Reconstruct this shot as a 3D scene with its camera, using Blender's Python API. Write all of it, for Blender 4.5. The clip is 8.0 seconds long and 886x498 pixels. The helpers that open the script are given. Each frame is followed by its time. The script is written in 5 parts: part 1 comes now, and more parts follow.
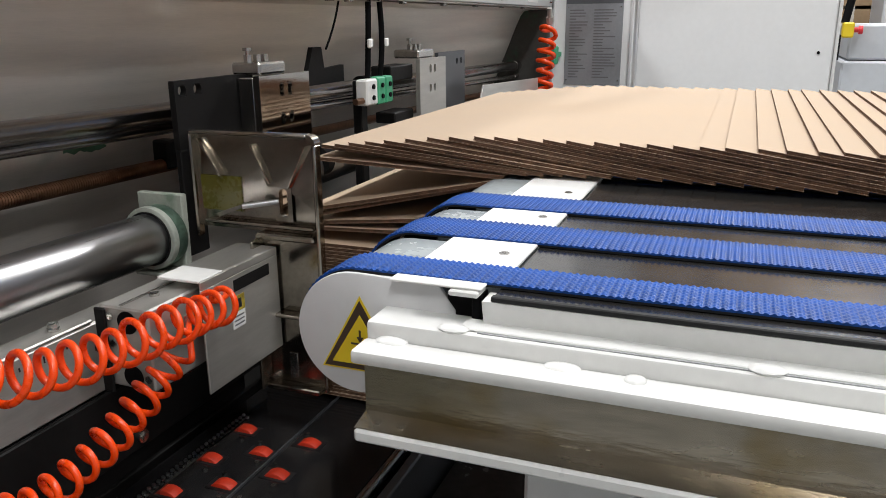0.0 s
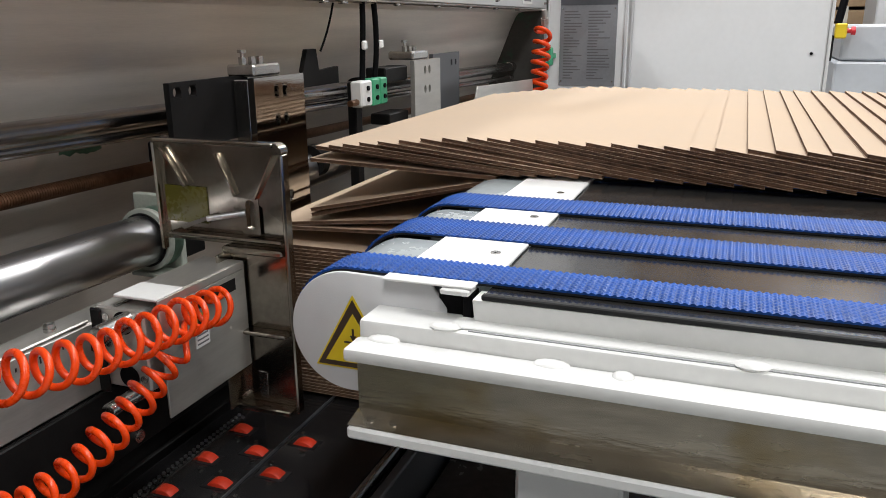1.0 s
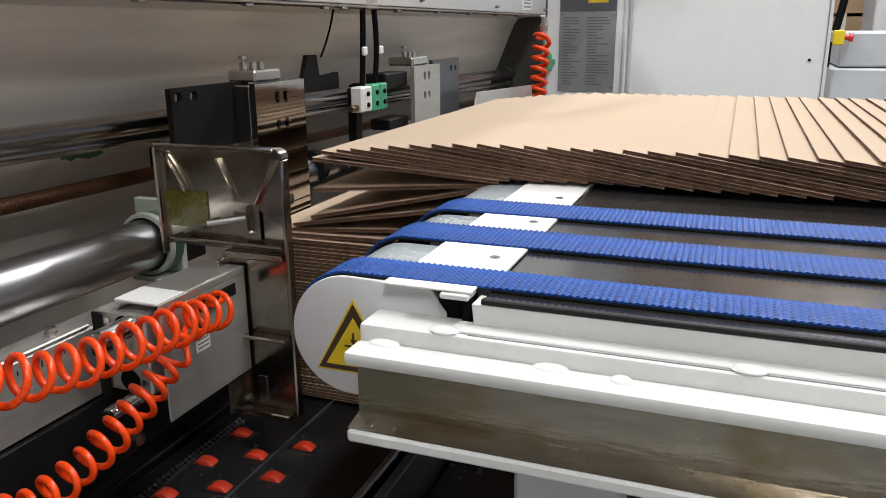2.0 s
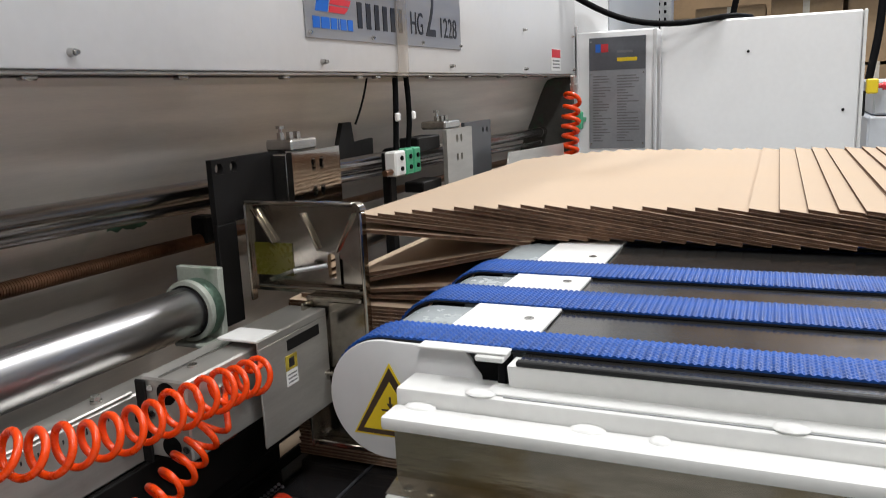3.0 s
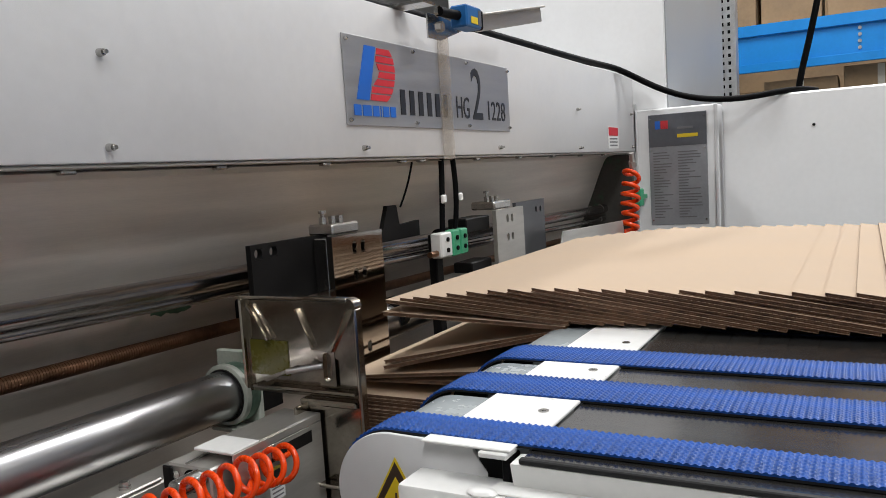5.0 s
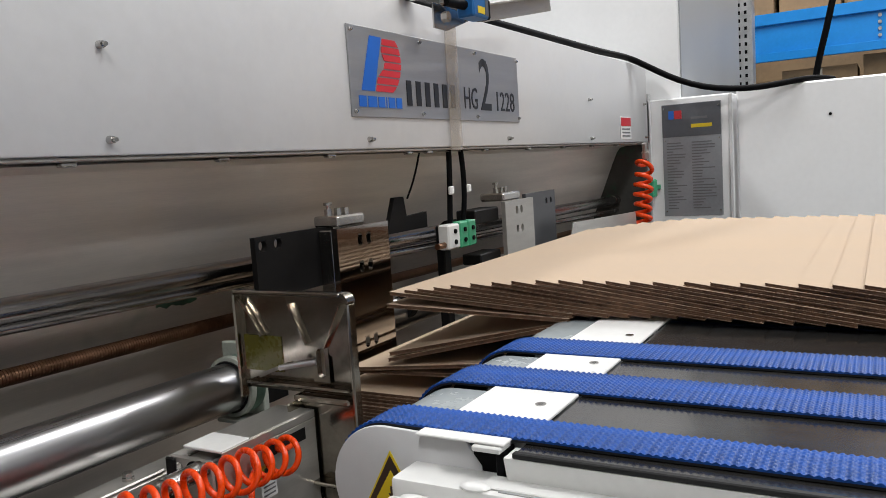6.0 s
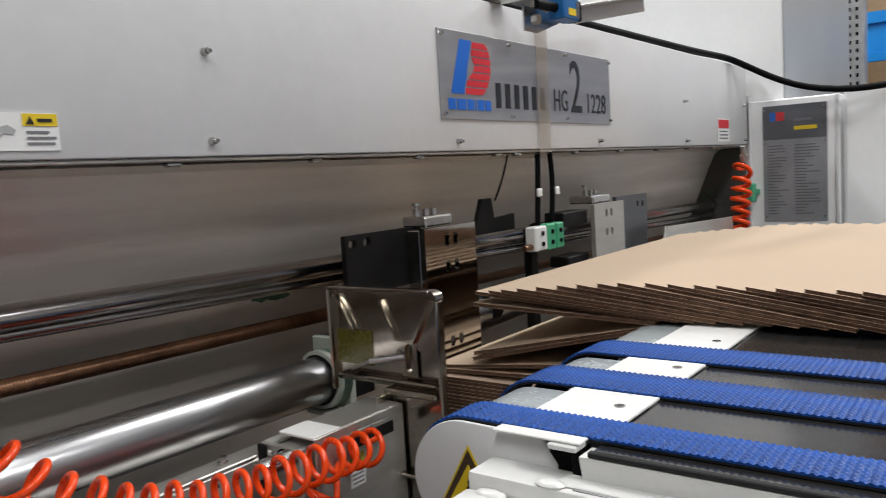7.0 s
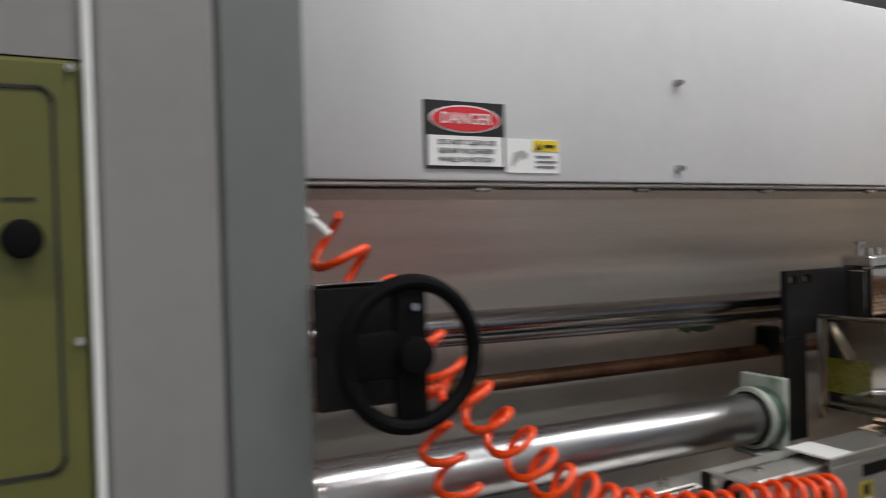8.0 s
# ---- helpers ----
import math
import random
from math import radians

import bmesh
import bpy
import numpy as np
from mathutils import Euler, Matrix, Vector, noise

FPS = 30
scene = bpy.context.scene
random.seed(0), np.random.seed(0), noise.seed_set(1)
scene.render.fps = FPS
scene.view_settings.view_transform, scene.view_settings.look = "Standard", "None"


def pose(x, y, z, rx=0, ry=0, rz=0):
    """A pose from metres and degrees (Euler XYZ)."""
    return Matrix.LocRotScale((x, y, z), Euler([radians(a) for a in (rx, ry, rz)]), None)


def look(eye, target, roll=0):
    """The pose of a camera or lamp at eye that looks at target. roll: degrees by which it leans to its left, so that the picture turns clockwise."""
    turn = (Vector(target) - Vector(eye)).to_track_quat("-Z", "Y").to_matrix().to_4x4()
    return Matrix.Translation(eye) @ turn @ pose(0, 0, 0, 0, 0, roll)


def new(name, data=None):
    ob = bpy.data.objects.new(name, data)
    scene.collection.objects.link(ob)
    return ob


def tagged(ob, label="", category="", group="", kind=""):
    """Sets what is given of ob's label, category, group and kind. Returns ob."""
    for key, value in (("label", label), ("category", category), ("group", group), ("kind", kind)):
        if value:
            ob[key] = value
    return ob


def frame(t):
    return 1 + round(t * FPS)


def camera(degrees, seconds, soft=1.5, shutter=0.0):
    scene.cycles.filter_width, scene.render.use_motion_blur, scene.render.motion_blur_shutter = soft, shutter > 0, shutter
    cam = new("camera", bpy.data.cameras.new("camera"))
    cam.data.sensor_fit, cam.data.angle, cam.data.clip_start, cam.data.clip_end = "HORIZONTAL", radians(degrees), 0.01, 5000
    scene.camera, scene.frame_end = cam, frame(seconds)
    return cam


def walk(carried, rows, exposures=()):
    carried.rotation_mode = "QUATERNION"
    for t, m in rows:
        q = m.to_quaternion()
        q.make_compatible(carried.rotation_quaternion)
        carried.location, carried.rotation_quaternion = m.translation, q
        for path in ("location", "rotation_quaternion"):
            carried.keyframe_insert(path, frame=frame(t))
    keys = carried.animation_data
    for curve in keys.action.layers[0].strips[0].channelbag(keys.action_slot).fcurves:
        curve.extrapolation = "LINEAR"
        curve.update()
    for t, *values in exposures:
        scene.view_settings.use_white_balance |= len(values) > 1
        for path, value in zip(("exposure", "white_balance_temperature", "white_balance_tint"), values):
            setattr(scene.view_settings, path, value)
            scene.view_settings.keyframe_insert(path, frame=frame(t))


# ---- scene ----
cam = camera(59.5, 8.0, soft=0.65, shutter=0.25)
PATH = [
    (0, (0.018, 0.189, 1.749), (1.808, 0.88, 1.186), -0.5),
    (0.5, (0.014, 0.184, 1.749), (1.806, 0.872, 1.187), -0.5),
    (1, (0.01, 0.18, 1.75), (1.804, 0.864, 1.19), -0.6),
    (2.3, (0.0, 0.178, 1.752), (1.8, 0.865, 1.215), -0.5),
    (2.5, (-0.002, 0.179, 1.752), (1.801, 0.886, 1.252), -0.9),
    (3, (-0.004, 0.171, 1.759), (1.793, 0.952, 1.36), -2.5),
    (3.5, (-0.006, 0.147, 1.775), (1.78, 1.005, 1.509), -3.3),
    (4, (0.011, 0.128, 1.775), (1.774, 1.044, 1.549), -3.5),
    (4.5, (0.027, 0.117, 1.77), (1.783, 1.055, 1.574), -3.6),
    (6, (0.06, 0.096, 1.765), (1.781, 1.091, 1.55), -3.8),
    (6.5, (0.058, 0.081, 1.763), (1.761, 1.11, 1.558), -3.9),
    (7, (0.052, 0.078, 1.762), (1.646, 1.27, 1.569), -3.5),
    (7.5, (0.026, 0.097, 1.755), (1.371, 1.572, 1.634), -2.2),
    (7.7, (0.019, 0.105, 1.75), (1.184, 1.727, 1.656), -1.3),
    (7.8, (-0.026, 0.136, 1.745), (1.089, 1.795, 1.667), -1.4),
    (7.9, (-0.06, 0.137, 1.739), (0.957, 1.858, 1.687), -1.9),
    (8, (-0.119, 0.176, 1.739), (0.857, 1.921, 1.702), -1.6),
]

walk(cam, [(t, look(e, g, r)) for t, e, g, r in PATH], [(0, 0.08), (2.5, 0.07), (3.5, 0.03), (4.0, -0.13), (7.0, -0.2), (7.5, -0.25), (8, -0.16)])

# ---- light ----
FLOOR = 0.45          # floor level
CEIL = 6.2
world = bpy.data.worlds.new("hall_air")
scene.world = world
world.use_nodes = True
world.node_tree.nodes["Background"].inputs[0].default_value = (0.75, 0.8, 0.9, 1)
world.node_tree.nodes["Background"].inputs[1].default_value = 0.025


def hall_lamp(x, y, power, sx=1.6, sy=0.5):
    d = bpy.data.lights.new("hall_lamp_light", "AREA")
    d.shape, d.size, d.size_y, d.energy, d.color = "RECTANGLE", sx, sy, power, (1.0, 0.995, 0.99)
    ob = new("hall_lamp_light", d)
    ob.matrix_world = pose(x, y, CEIL - 0.34)
    return ob


LAMPS = [(-2.4, -1.1, 138), (1.0, -1.1, 105), (4.6, 0.1, 180), (-2.4, -4.4, 50), (2.6, -4.4, 135), (1.2, 3.8, 190), (8.0, -1.0, 190)]
for lx, ly, lp in LAMPS:
    hall_lamp(lx, ly, lp)


# ---- materials ----
def mat(name, color, rough=0.5, metal=0.0, var=0.12, scale=8.0, bump=0.0, bscale=200.0, stretch=None, dark=None, coat=0.0, stain=None, spec=0.5):
    m = bpy.data.materials.new(name)
    m.use_nodes = True
    nt = m.node_tree
    b = nt.nodes["Principled BSDF"]
    tc = nt.nodes.new("ShaderNodeTexCoord")
    mp = nt.nodes.new("ShaderNodeMapping")
    nt.links.new(tc.outputs["Object"], mp.inputs[0])
    if stretch:
        mp.inputs["Scale"].default_value = stretch
    n1 = nt.nodes.new("ShaderNodeTexNoise")
    n1.inputs["Scale"].default_value, n1.inputs["Detail"].default_value = scale, 6.0
    nt.links.new(mp.outputs[0], n1.inputs["Vector"])
    n2 = nt.nodes.new("ShaderNodeTexNoise")
    n2.inputs["Scale"].default_value, n2.inputs["Detail"].default_value = scale * 14, 3.0
    nt.links.new(mp.outputs[0], n2.inputs["Vector"])
    add = nt.nodes.new("ShaderNodeMath")
    add.operation = "MULTIPLY_ADD"
    nt.links.new(n2.outputs[0], add.inputs[0])
    add.inputs[1].default_value = 0.4
    nt.links.new(n1.outputs[0], add.inputs[2])
    ramp = nt.nodes.new("ShaderNodeValToRGB")
    lo = dark if dark else tuple(c * (1 - var * 2) for c in color)
    hi = tuple(min(1, c * (1 + var)) for c in color)
    ramp.color_ramp.elements[0].position, ramp.color_ramp.elements[0].color = 0.45, (*lo, 1)
    ramp.color_ramp.elements[1].position, ramp.color_ramp.elements[1].color = 0.85, (*hi, 1)
    nt.links.new(add.outputs[0], ramp.inputs[0])
    out = ramp.outputs[0]
    if stain:
        n3 = nt.nodes.new("ShaderNodeTexNoise")
        n3.inputs["Scale"].default_value, n3.inputs["Detail"].default_value = stain[1], 4.0
        nt.links.new(tc.outputs["Object"], n3.inputs["Vector"])
        r3 = nt.nodes.new("ShaderNodeValToRGB")
        r3.color_ramp.elements[0].position, r3.color_ramp.elements[1].position = stain[2], stain[2] + 0.12
        nt.links.new(n3.outputs[0], r3.inputs[0])
        mx = nt.nodes.new("ShaderNodeMix")
        mx.data_type = "RGBA"
        nt.links.new(r3.outputs[0], mx.inputs[0])
        nt.links.new(out, mx.inputs[6])
        mx.inputs[7].default_value = (*stain[0], 1)
        out = mx.outputs[2]
    nt.links.new(out, b.inputs["Base Color"])
    mr = nt.nodes.new("ShaderNodeMapRange")
    mr.inputs[1].default_value, mr.inputs[2].default_value = 0.35, 0.95
    mr.inputs[3].default_value, mr.inputs[4].default_value = max(0.02, rough * 0.8), min(1, rough * 1.25)
    nt.links.new(add.outputs[0], mr.inputs[0])
    nt.links.new(mr.outputs[0], b.inputs["Roughness"])
    b.inputs["Metallic"].default_value = metal
    b.inputs["Coat Weight"].default_value = coat
    b.inputs["Specular IOR Level"].default_value = spec
    if bump:
        n4 = nt.nodes.new("ShaderNodeTexNoise")
        n4.inputs["Scale"].default_value = bscale
        nt.links.new(mp.outputs[0], n4.inputs["Vector"])
        bp = nt.nodes.new("ShaderNodeBump")
        bp.inputs["Strength"].default_value, bp.inputs["Distance"].default_value = bump, 0.002
        nt.links.new(n4.outputs[0], bp.inputs["Height"])
        nt.links.new(bp.outputs[0], b.inputs["Normal"])
    return m


WHITE = mat("white_powder_coat", (0.605, 0.605, 0.612), 0.42, 0, 0.03, 3, 0.08, 600)
WHITE_GLOSS = mat("white_gloss_paint", (0.74, 0.74, 0.725), 0.3, 0, 0.04, 6, 0.1, 90, stain=((0.72, 0.71, 0.68), 9.0, 0.7))
# Lighter copy of WHITE: stronger light on the far panels put into the colour.
WHITE_LIT = mat("lit_white_panel_paint", (0.85, 0.855, 0.86), 0.4, 0, 0.02, 3, 0.06, 600)
# Grey puts the shade on the white upper frame's side into the colour.
SKIN_SHADED = mat("shaded_side_skin", (0.32, 0.33, 0.34), 0.4, 0, 0.05, 2, 0.05, 400)
GREY_PAINT = mat("grey_paint", (0.36, 0.37, 0.37), 0.45, 0, 0.05, 3, 0.08, 500)
CABINET_GREY = mat("cabinet_grey", (0.5, 0.52, 0.55), 0.45, 0, 0.04, 3, 0.05, 500)
# Column greys with shade painted in, deepest on the front face.
COLUMN_SHADED = mat("column_shaded_grey", (0.21, 0.2, 0.195), 0.45, 0, 0.04, 3, 0.08, 500)
COLUMN_DEEP_SHADE = mat("column_deep_shade_grey", (0.125, 0.135, 0.13), 0.45, 0, 0.04, 3, 0.08, 500)
OLIVE = mat("olive_panel_coat", (0.095, 0.095, 0.02), 0.4, 0, 0.08, 3, 0.05, 300)
BRUSHED = mat("brushed_steel_sheet", (0.82, 0.77, 0.71), 0.47, 0.65, 0.05, 2.5, 0.1, 60, (1, 14, 14), stain=((0.16, 0.27, 0.19), 2.2, 0.67))
STEEL = mat("machined_steel", (0.5, 0.49, 0.47), 0.22, 1.0, 0.12, 6, 0.06, 120)
SHAFT = mat("ground_shaft_steel", (0.36, 0.34, 0.33), 0.2, 1.0, 0.15, 4, 0.0, 80, (0.3, 6, 6))
COPPERY = mat("rust_brown_screw_steel", (0.27, 0.15, 0.09), 0.35, 1.0, 0.25, 7, 0.2, 150)
CHROME = mat("chromed_roller", (0.44, 0.44, 0.45), 0.27, 1.0, 0.05, 3, 0.0, 60, (0.2, 5, 5))
ALU = mat("bright_aluminium", (0.5, 0.485, 0.455), 0.34, 0.7, 0.08, 5, 0.05, 150, (1, 8, 8))
MIRROR = mat("mirror_polished_steel", (0.56, 0.52, 0.47), 0.07, 1.0, 0.08, 5, 0.03, 30, (0.3, 1, 3))
CAST = mat("polished_cast_aluminium", (0.41, 0.37, 0.315), 0.17, 1.0, 0.15, 7, 0.07, 60)
BLACK = mat("black_oxide_steel", (0.009, 0.0085, 0.0085), 0.5, 0.0, 0.2, 6, 0.08, 200, spec=0.15)
TABLE_BLACK = mat("glossy_black_table", (0.012, 0.0115, 0.012), 0.1, 0, 0.25, 5, 0.05, 60, stain=((0.03, 0.028, 0.027), 6.0, 0.6))
BLACK_PLASTIC = mat("black_plastic", (0.004, 0.004, 0.0045), 0.5, 0, 0.15, 8, 0.04, 200, spec=0.06)
DARK_PLATE = mat("dark_anodised_plate", (0.12, 0.125, 0.135), 0.35, 0.6, 0.1, 6)
DARK_TRAY = mat("dark_shiny_tray", (0.07, 0.06, 0.056), 0.25, 0.3, 0.2, 4, 0.05, 80)
BED = mat("worn_steel_bed", (0.165, 0.16, 0.156), 0.17, 0.92, 0.2, 5, 0.05, 90, (1, 0.4, 1), (0.12, 0.117, 0.114), stain=((0.34, 0.33, 0.32), 7.0, 0.66))
GREY_PLASTIC = mat("grey_translucent_plastic", (0.3, 0.33, 0.34), 0.25, 0, 0.05, 6)
BLUE_BELT = mat("blue_rough_top_rubber", (0.003, 0.055, 0.27), 0.42, 0, 0.25, 30, 0.12, 420, spec=0.38)
RUBBER = mat("black_rubber", (0.012, 0.012, 0.013), 0.5, 0, 0.1, 10, spec=0.3)
KRAFT = mat("kraft_liner", (0.46, 0.35, 0.252), 0.8, 0, 0.03, 3, 0.06, 500)
# Edge browns far below KRAFT: shade on the sheets' cut sides is painted in.
FLUTE = mat("shaded_corrugated_core_edge", (0.13, 0.07, 0.04), 0.9, 0, 0.35, 60, 0.6, 260)
FLUTE_EDGE = mat("shaded_cut_liner_edge", (0.16, 0.09, 0.052), 0.85, 0, 0.2, 50, 0.2, 300)
ORANGE = mat("orange_polyurethane", (0.83, 0.062, 0.002), 0.26, 0, 0.08, 12, 0, 100, coat=0.15)
YELLOW = mat("sign_yellow", (0.72, 0.52, 0.02), 0.35, 0, 0.03, 8)
SIGN_BROWN = mat("sign_dark_brown", (0.05, 0.03, 0.02), 0.4, 0, 0.05, 8)
SIGN_WHITE = mat("sign_white", (0.75, 0.75, 0.74), 0.35, 0, 0.02, 8)
SIGN_RED = mat("sign_red", (0.6, 0.03, 0.04), 0.3, 0, 0.04, 8)
SIGN_BLACK = mat("sign_black", (0.015, 0.015, 0.017), 0.35, 0, 0.04, 8)
INK = mat("grey_ink", (0.16, 0.16, 0.17), 0.5, 0, 0.05, 8)
LOGO_BLUE = mat("logo_blue", (0.015, 0.13, 0.55), 0.3, 0, 0.03, 8)
NAMEPLATE = mat("brushed_nameplate", (0.40, 0.40, 0.41), 0.4, 0.7, 0.05, 5, 0.06, 90, (1, 12, 12))
PLATE_DARK = mat("dark_plate_print", (0.12, 0.125, 0.14), 0.35, 0.3, 0.08, 6)
PLATE_GREY = mat("grey_plate_print", (0.3, 0.31, 0.33), 0.4, 0.3, 0.08, 6)
GREEN = mat("green_terminal_plastic", (0.05, 0.33, 0.17), 0.35, 0, 0.1, 10)
GREEN_INK = mat("green_stained_cast_iron", (0.12, 0.2, 0.15), 0.4, 0.3, 0.3, 8)
RED_WHEEL = mat("red_urethane_feed_wheel", (0.5, 0.03, 0.008), 0.45, 0, 0.15, 25, 0.2, 300)
OILY = mat("oil_stained_aluminium", (0.36, 0.32, 0.26), 0.24, 0.85, 0.25, 4, 0.3, 110, (1, 0.35, 2), stain=((0.22, 0.15, 0.04), 4.5, 0.54))
RACK_BLUE = mat("rack_blue_paint", (0.004, 0.23, 0.66), 0.35, 0, 0.06, 3, 0.05, 200)
BOX_BROWN = mat("carton_brown", (0.35, 0.24, 0.14), 0.8, 0, 0.12, 2, 0.1, 200)
GALV = mat("galvanised_steel", (0.5, 0.5, 0.5), 0.4, 0.8, 0.15, 12)
CONCRETE = mat("grey_floor_coating", (0.28, 0.29, 0.29), 0.4, 0, 0.12, 1.5, 0.1, 80)
HALL_WALL = mat("hall_wall_sheet", (0.55, 0.55, 0.54), 0.6, 0, 0.06, 1.5)
HALL_ROOF = mat("hall_roof_sheet", (0.45, 0.45, 0.45), 0.6, 0, 0.08, 1.5)
SENSOR_BLUE = mat("sensor_blue_case", (0.012, 0.12, 0.35), 0.35, 0, 0.1, 10)
TAPE = mat("clear_packing_tape", (0.62, 0.58, 0.5), 0.2, 0, 0.08, 20)


# ---- mesh helpers ----
def box(bm, x0, x1, y0, y1, z0, z1, bev=0.0, seg=1):
    r = bmesh.ops.create_cube(bm, size=1.0, matrix=Matrix.LocRotScale(((x0 + x1) / 2, (y0 + y1) / 2, (z0 + z1) / 2), None, (x1 - x0, y1 - y0, z1 - z0)))
    if bev:
        es = {e for v in r["verts"] for e in v.link_edges}
        bmesh.ops.bevel(bm, geom=list(es), offset=bev, segments=seg, affect="EDGES", profile=0.5)
    return bm


def cyl(bm, a, b, r, seg=24, r2=None, caps=True, bev=0.0):
    a, b = Vector(a), Vector(b)
    d = b - a
    m = Matrix.Translation((a + b) / 2) @ d.to_track_quat("Z", "Y").to_matrix().to_4x4()
    res = bmesh.ops.create_cone(bm, cap_ends=caps, segments=seg, radius1=r, radius2=r if r2 is None else r2, depth=d.length, matrix=m)
    if bev:
        es = [e for e in {e for v in res["verts"] for e in v.link_edges} if any(len(f.verts) > 4 for f in e.link_faces)]
        bmesh.ops.bevel(bm, geom=es, offset=bev, segments=2, affect="EDGES", profile=0.5)
    return bm


def prism(bm, pts, axis, lo, hi, bev=0.0):
    """A solid of the outline pts, drawn out along an axis from lo to hi."""
    put = {"x": lambda u, v, w: (w, u, v), "y": lambda u, v, w: (u, w, v), "z": lambda u, v, w: (u, v, w)}[axis]
    a = [bm.verts.new(put(u, v, lo)) for u, v in pts]
    b = [bm.verts.new(put(u, v, hi)) for u, v in pts]
    fs = [bm.faces.new(a), bm.faces.new(list(reversed(b)))]
    n = len(pts)
    for i in range(n):
        fs.append(bm.faces.new([a[i], b[i], b[(i + 1) % n], a[(i + 1) % n]]))
    bmesh.ops.recalc_face_normals(bm, faces=fs)
    if bev:
        es = list({e for f in fs for e in f.edges})
        bmesh.ops.bevel(bm, geom=es, offset=bev, segments=2, affect="EDGES", profile=0.5)
    return bm


def mesh_of(name, bm, material, smooth=True):
    me = bpy.data.meshes.new(name)
    bm.to_mesh(me)
    bm.free()
    for m in (material if isinstance(material, (list, tuple)) else [material]):
        me.materials.append(m)
    if smooth:
        me.polygons.foreach_set("use_smooth", [True] * len(me.polygons))
        me.set_sharp_from_angle(angle=radians(32))
    return me


def part(name, bm, material, parent, label=""):
    ob = new(name, mesh_of(name, bm, material))
    ob.parent = parent
    if label:
        tagged(ob, label)
    return ob


def thing(name, label, category, at=(0, 0, 0), group="", kind=""):
    ob = new(name)
    ob.empty_display_size = 0.05
    ob.location = at
    return tagged(ob, label, category, group, kind)


def solo(name, bm, material, label, category, group="", kind=""):
    return tagged(new(name, mesh_of(name, bm, material)), label, category, group, kind)


def B(*a, **k):
    return box(bmesh.new(), *a, **k)


def C(*a, **k):
    return cyl(bmesh.new(), *a, **k)


def tube_mesh(name, pts, r, material, res=4, spline="NURBS"):
    cu = bpy.data.curves.new(name, "CURVE")
    cu.dimensions, cu.bevel_depth, cu.bevel_resolution, cu.use_fill_caps = "3D", r, res, True
    sp = cu.splines.new(spline)
    sp.points.add(len(pts) - 1)
    for p, q in zip(sp.points, pts):
        p.co = (*q, 1)
    if spline == "NURBS":
        sp.use_endpoint_u, sp.order_u, sp.resolution_u = True, 4, 3
    ob = new(name + "_shape", cu)
    me = bpy.data.meshes.new_from_object(ob.evaluated_get(bpy.context.evaluated_depsgraph_get()))
    bpy.data.objects.remove(ob)
    me.name = name
    me.materials.clear()
    me.materials.append(material)
    me.polygons.foreach_set("use_smooth", [True] * len(me.polygons))
    return me


def tube(name, pts, r, material, parent=None, label="", res=4, spline="NURBS"):
    ob = new(name, tube_mesh(name, pts, r, material, res, spline))
    ob.parent = parent
    if label:
        tagged(ob, label)
    return ob


def letters(name, text, size, m, material, parent, width=1.0, deep=0.0006):
    cu = bpy.data.curves.new(name, "FONT")
    cu.body, cu.size, cu.extrude, cu.resolution_u = text, size, deep, 3
    ob = new(name + "_shape", cu)
    me = bpy.data.meshes.new_from_object(ob.evaluated_get(bpy.context.evaluated_depsgraph_get()))
    bpy.data.objects.remove(ob)
    me.name = name
    me.transform(m @ Matrix.Diagonal((width, 1, 1, 1)))
    me.materials.clear()
    me.materials.append(material)
    t = new(name, me)
    t.parent = parent
    return t


FACE_Y = pose(0, 0, 0, 90, 0, 0)          # text that faces -y and reads along +x


def bolt(parent, x, y, z, axis="y", r=0.006, material=None, name="bolt"):
    bm = bmesh.new()
    d = {"y": (0, -0.006, 0), "x": (-0.006, 0, 0), "z": (0, 0, 0.006)}[axis]
    cyl(bm, (x, y, z), (x + d[0], y + d[1], z + d[2]), r, 12, r * 0.8)
    cyl(bm, (x + d[0] * 0.9, y + d[1] * 0.9, z + d[2] * 0.9), (x + d[0] * 1.4, y + d[1] * 1.4, z + d[2] * 1.4), r * 0.5, 6)
    return part(name, bm, material or STEEL, parent)


# ---- hall ----
def hall():
    solo("floor", B(-7, 14, -7, 7, FLOOR - 0.2, FLOOR), CONCRETE, "grey coated concrete factory floor", "floor", kind="structure")
    solo("ceiling", B(-7, 14, -7, 7, CEIL, CEIL + 0.1), HALL_ROOF, "grey sheet roof of the factory hall", "ceiling", kind="structure")
    for n, a in (("wall_west", (-7.2, -7, -7, 7)), ("wall_east", (14, 14.2, -7, 7)), ("wall_south", (-7, 14, -7.2, -7)), ("wall_north", (-7, 14, 7, 7.2))):
        solo(n, B(*a, FLOOR, CEIL), HALL_WALL, "plain light grey factory hall wall", "wall", kind="structure")
    for lx, ly, lp in LAMPS:
        t = thing("hall_lamp", "long white factory lamp hanging under the roof", "lamp", (lx, ly, CEIL - 0.28), "hall lamps")
        part("housing", B(-0.82, 0.82, -0.27, 0.27, 0.0, 0.28, bev=0.02), WHITE, t)


hall()


# ---- printing machine: beam, cavity, side frames ----
FY = 1.05             # front face of the beam
BX0, BX1 = 0.12, 3.66
BZ0, BZ1 = 1.809, 2.145


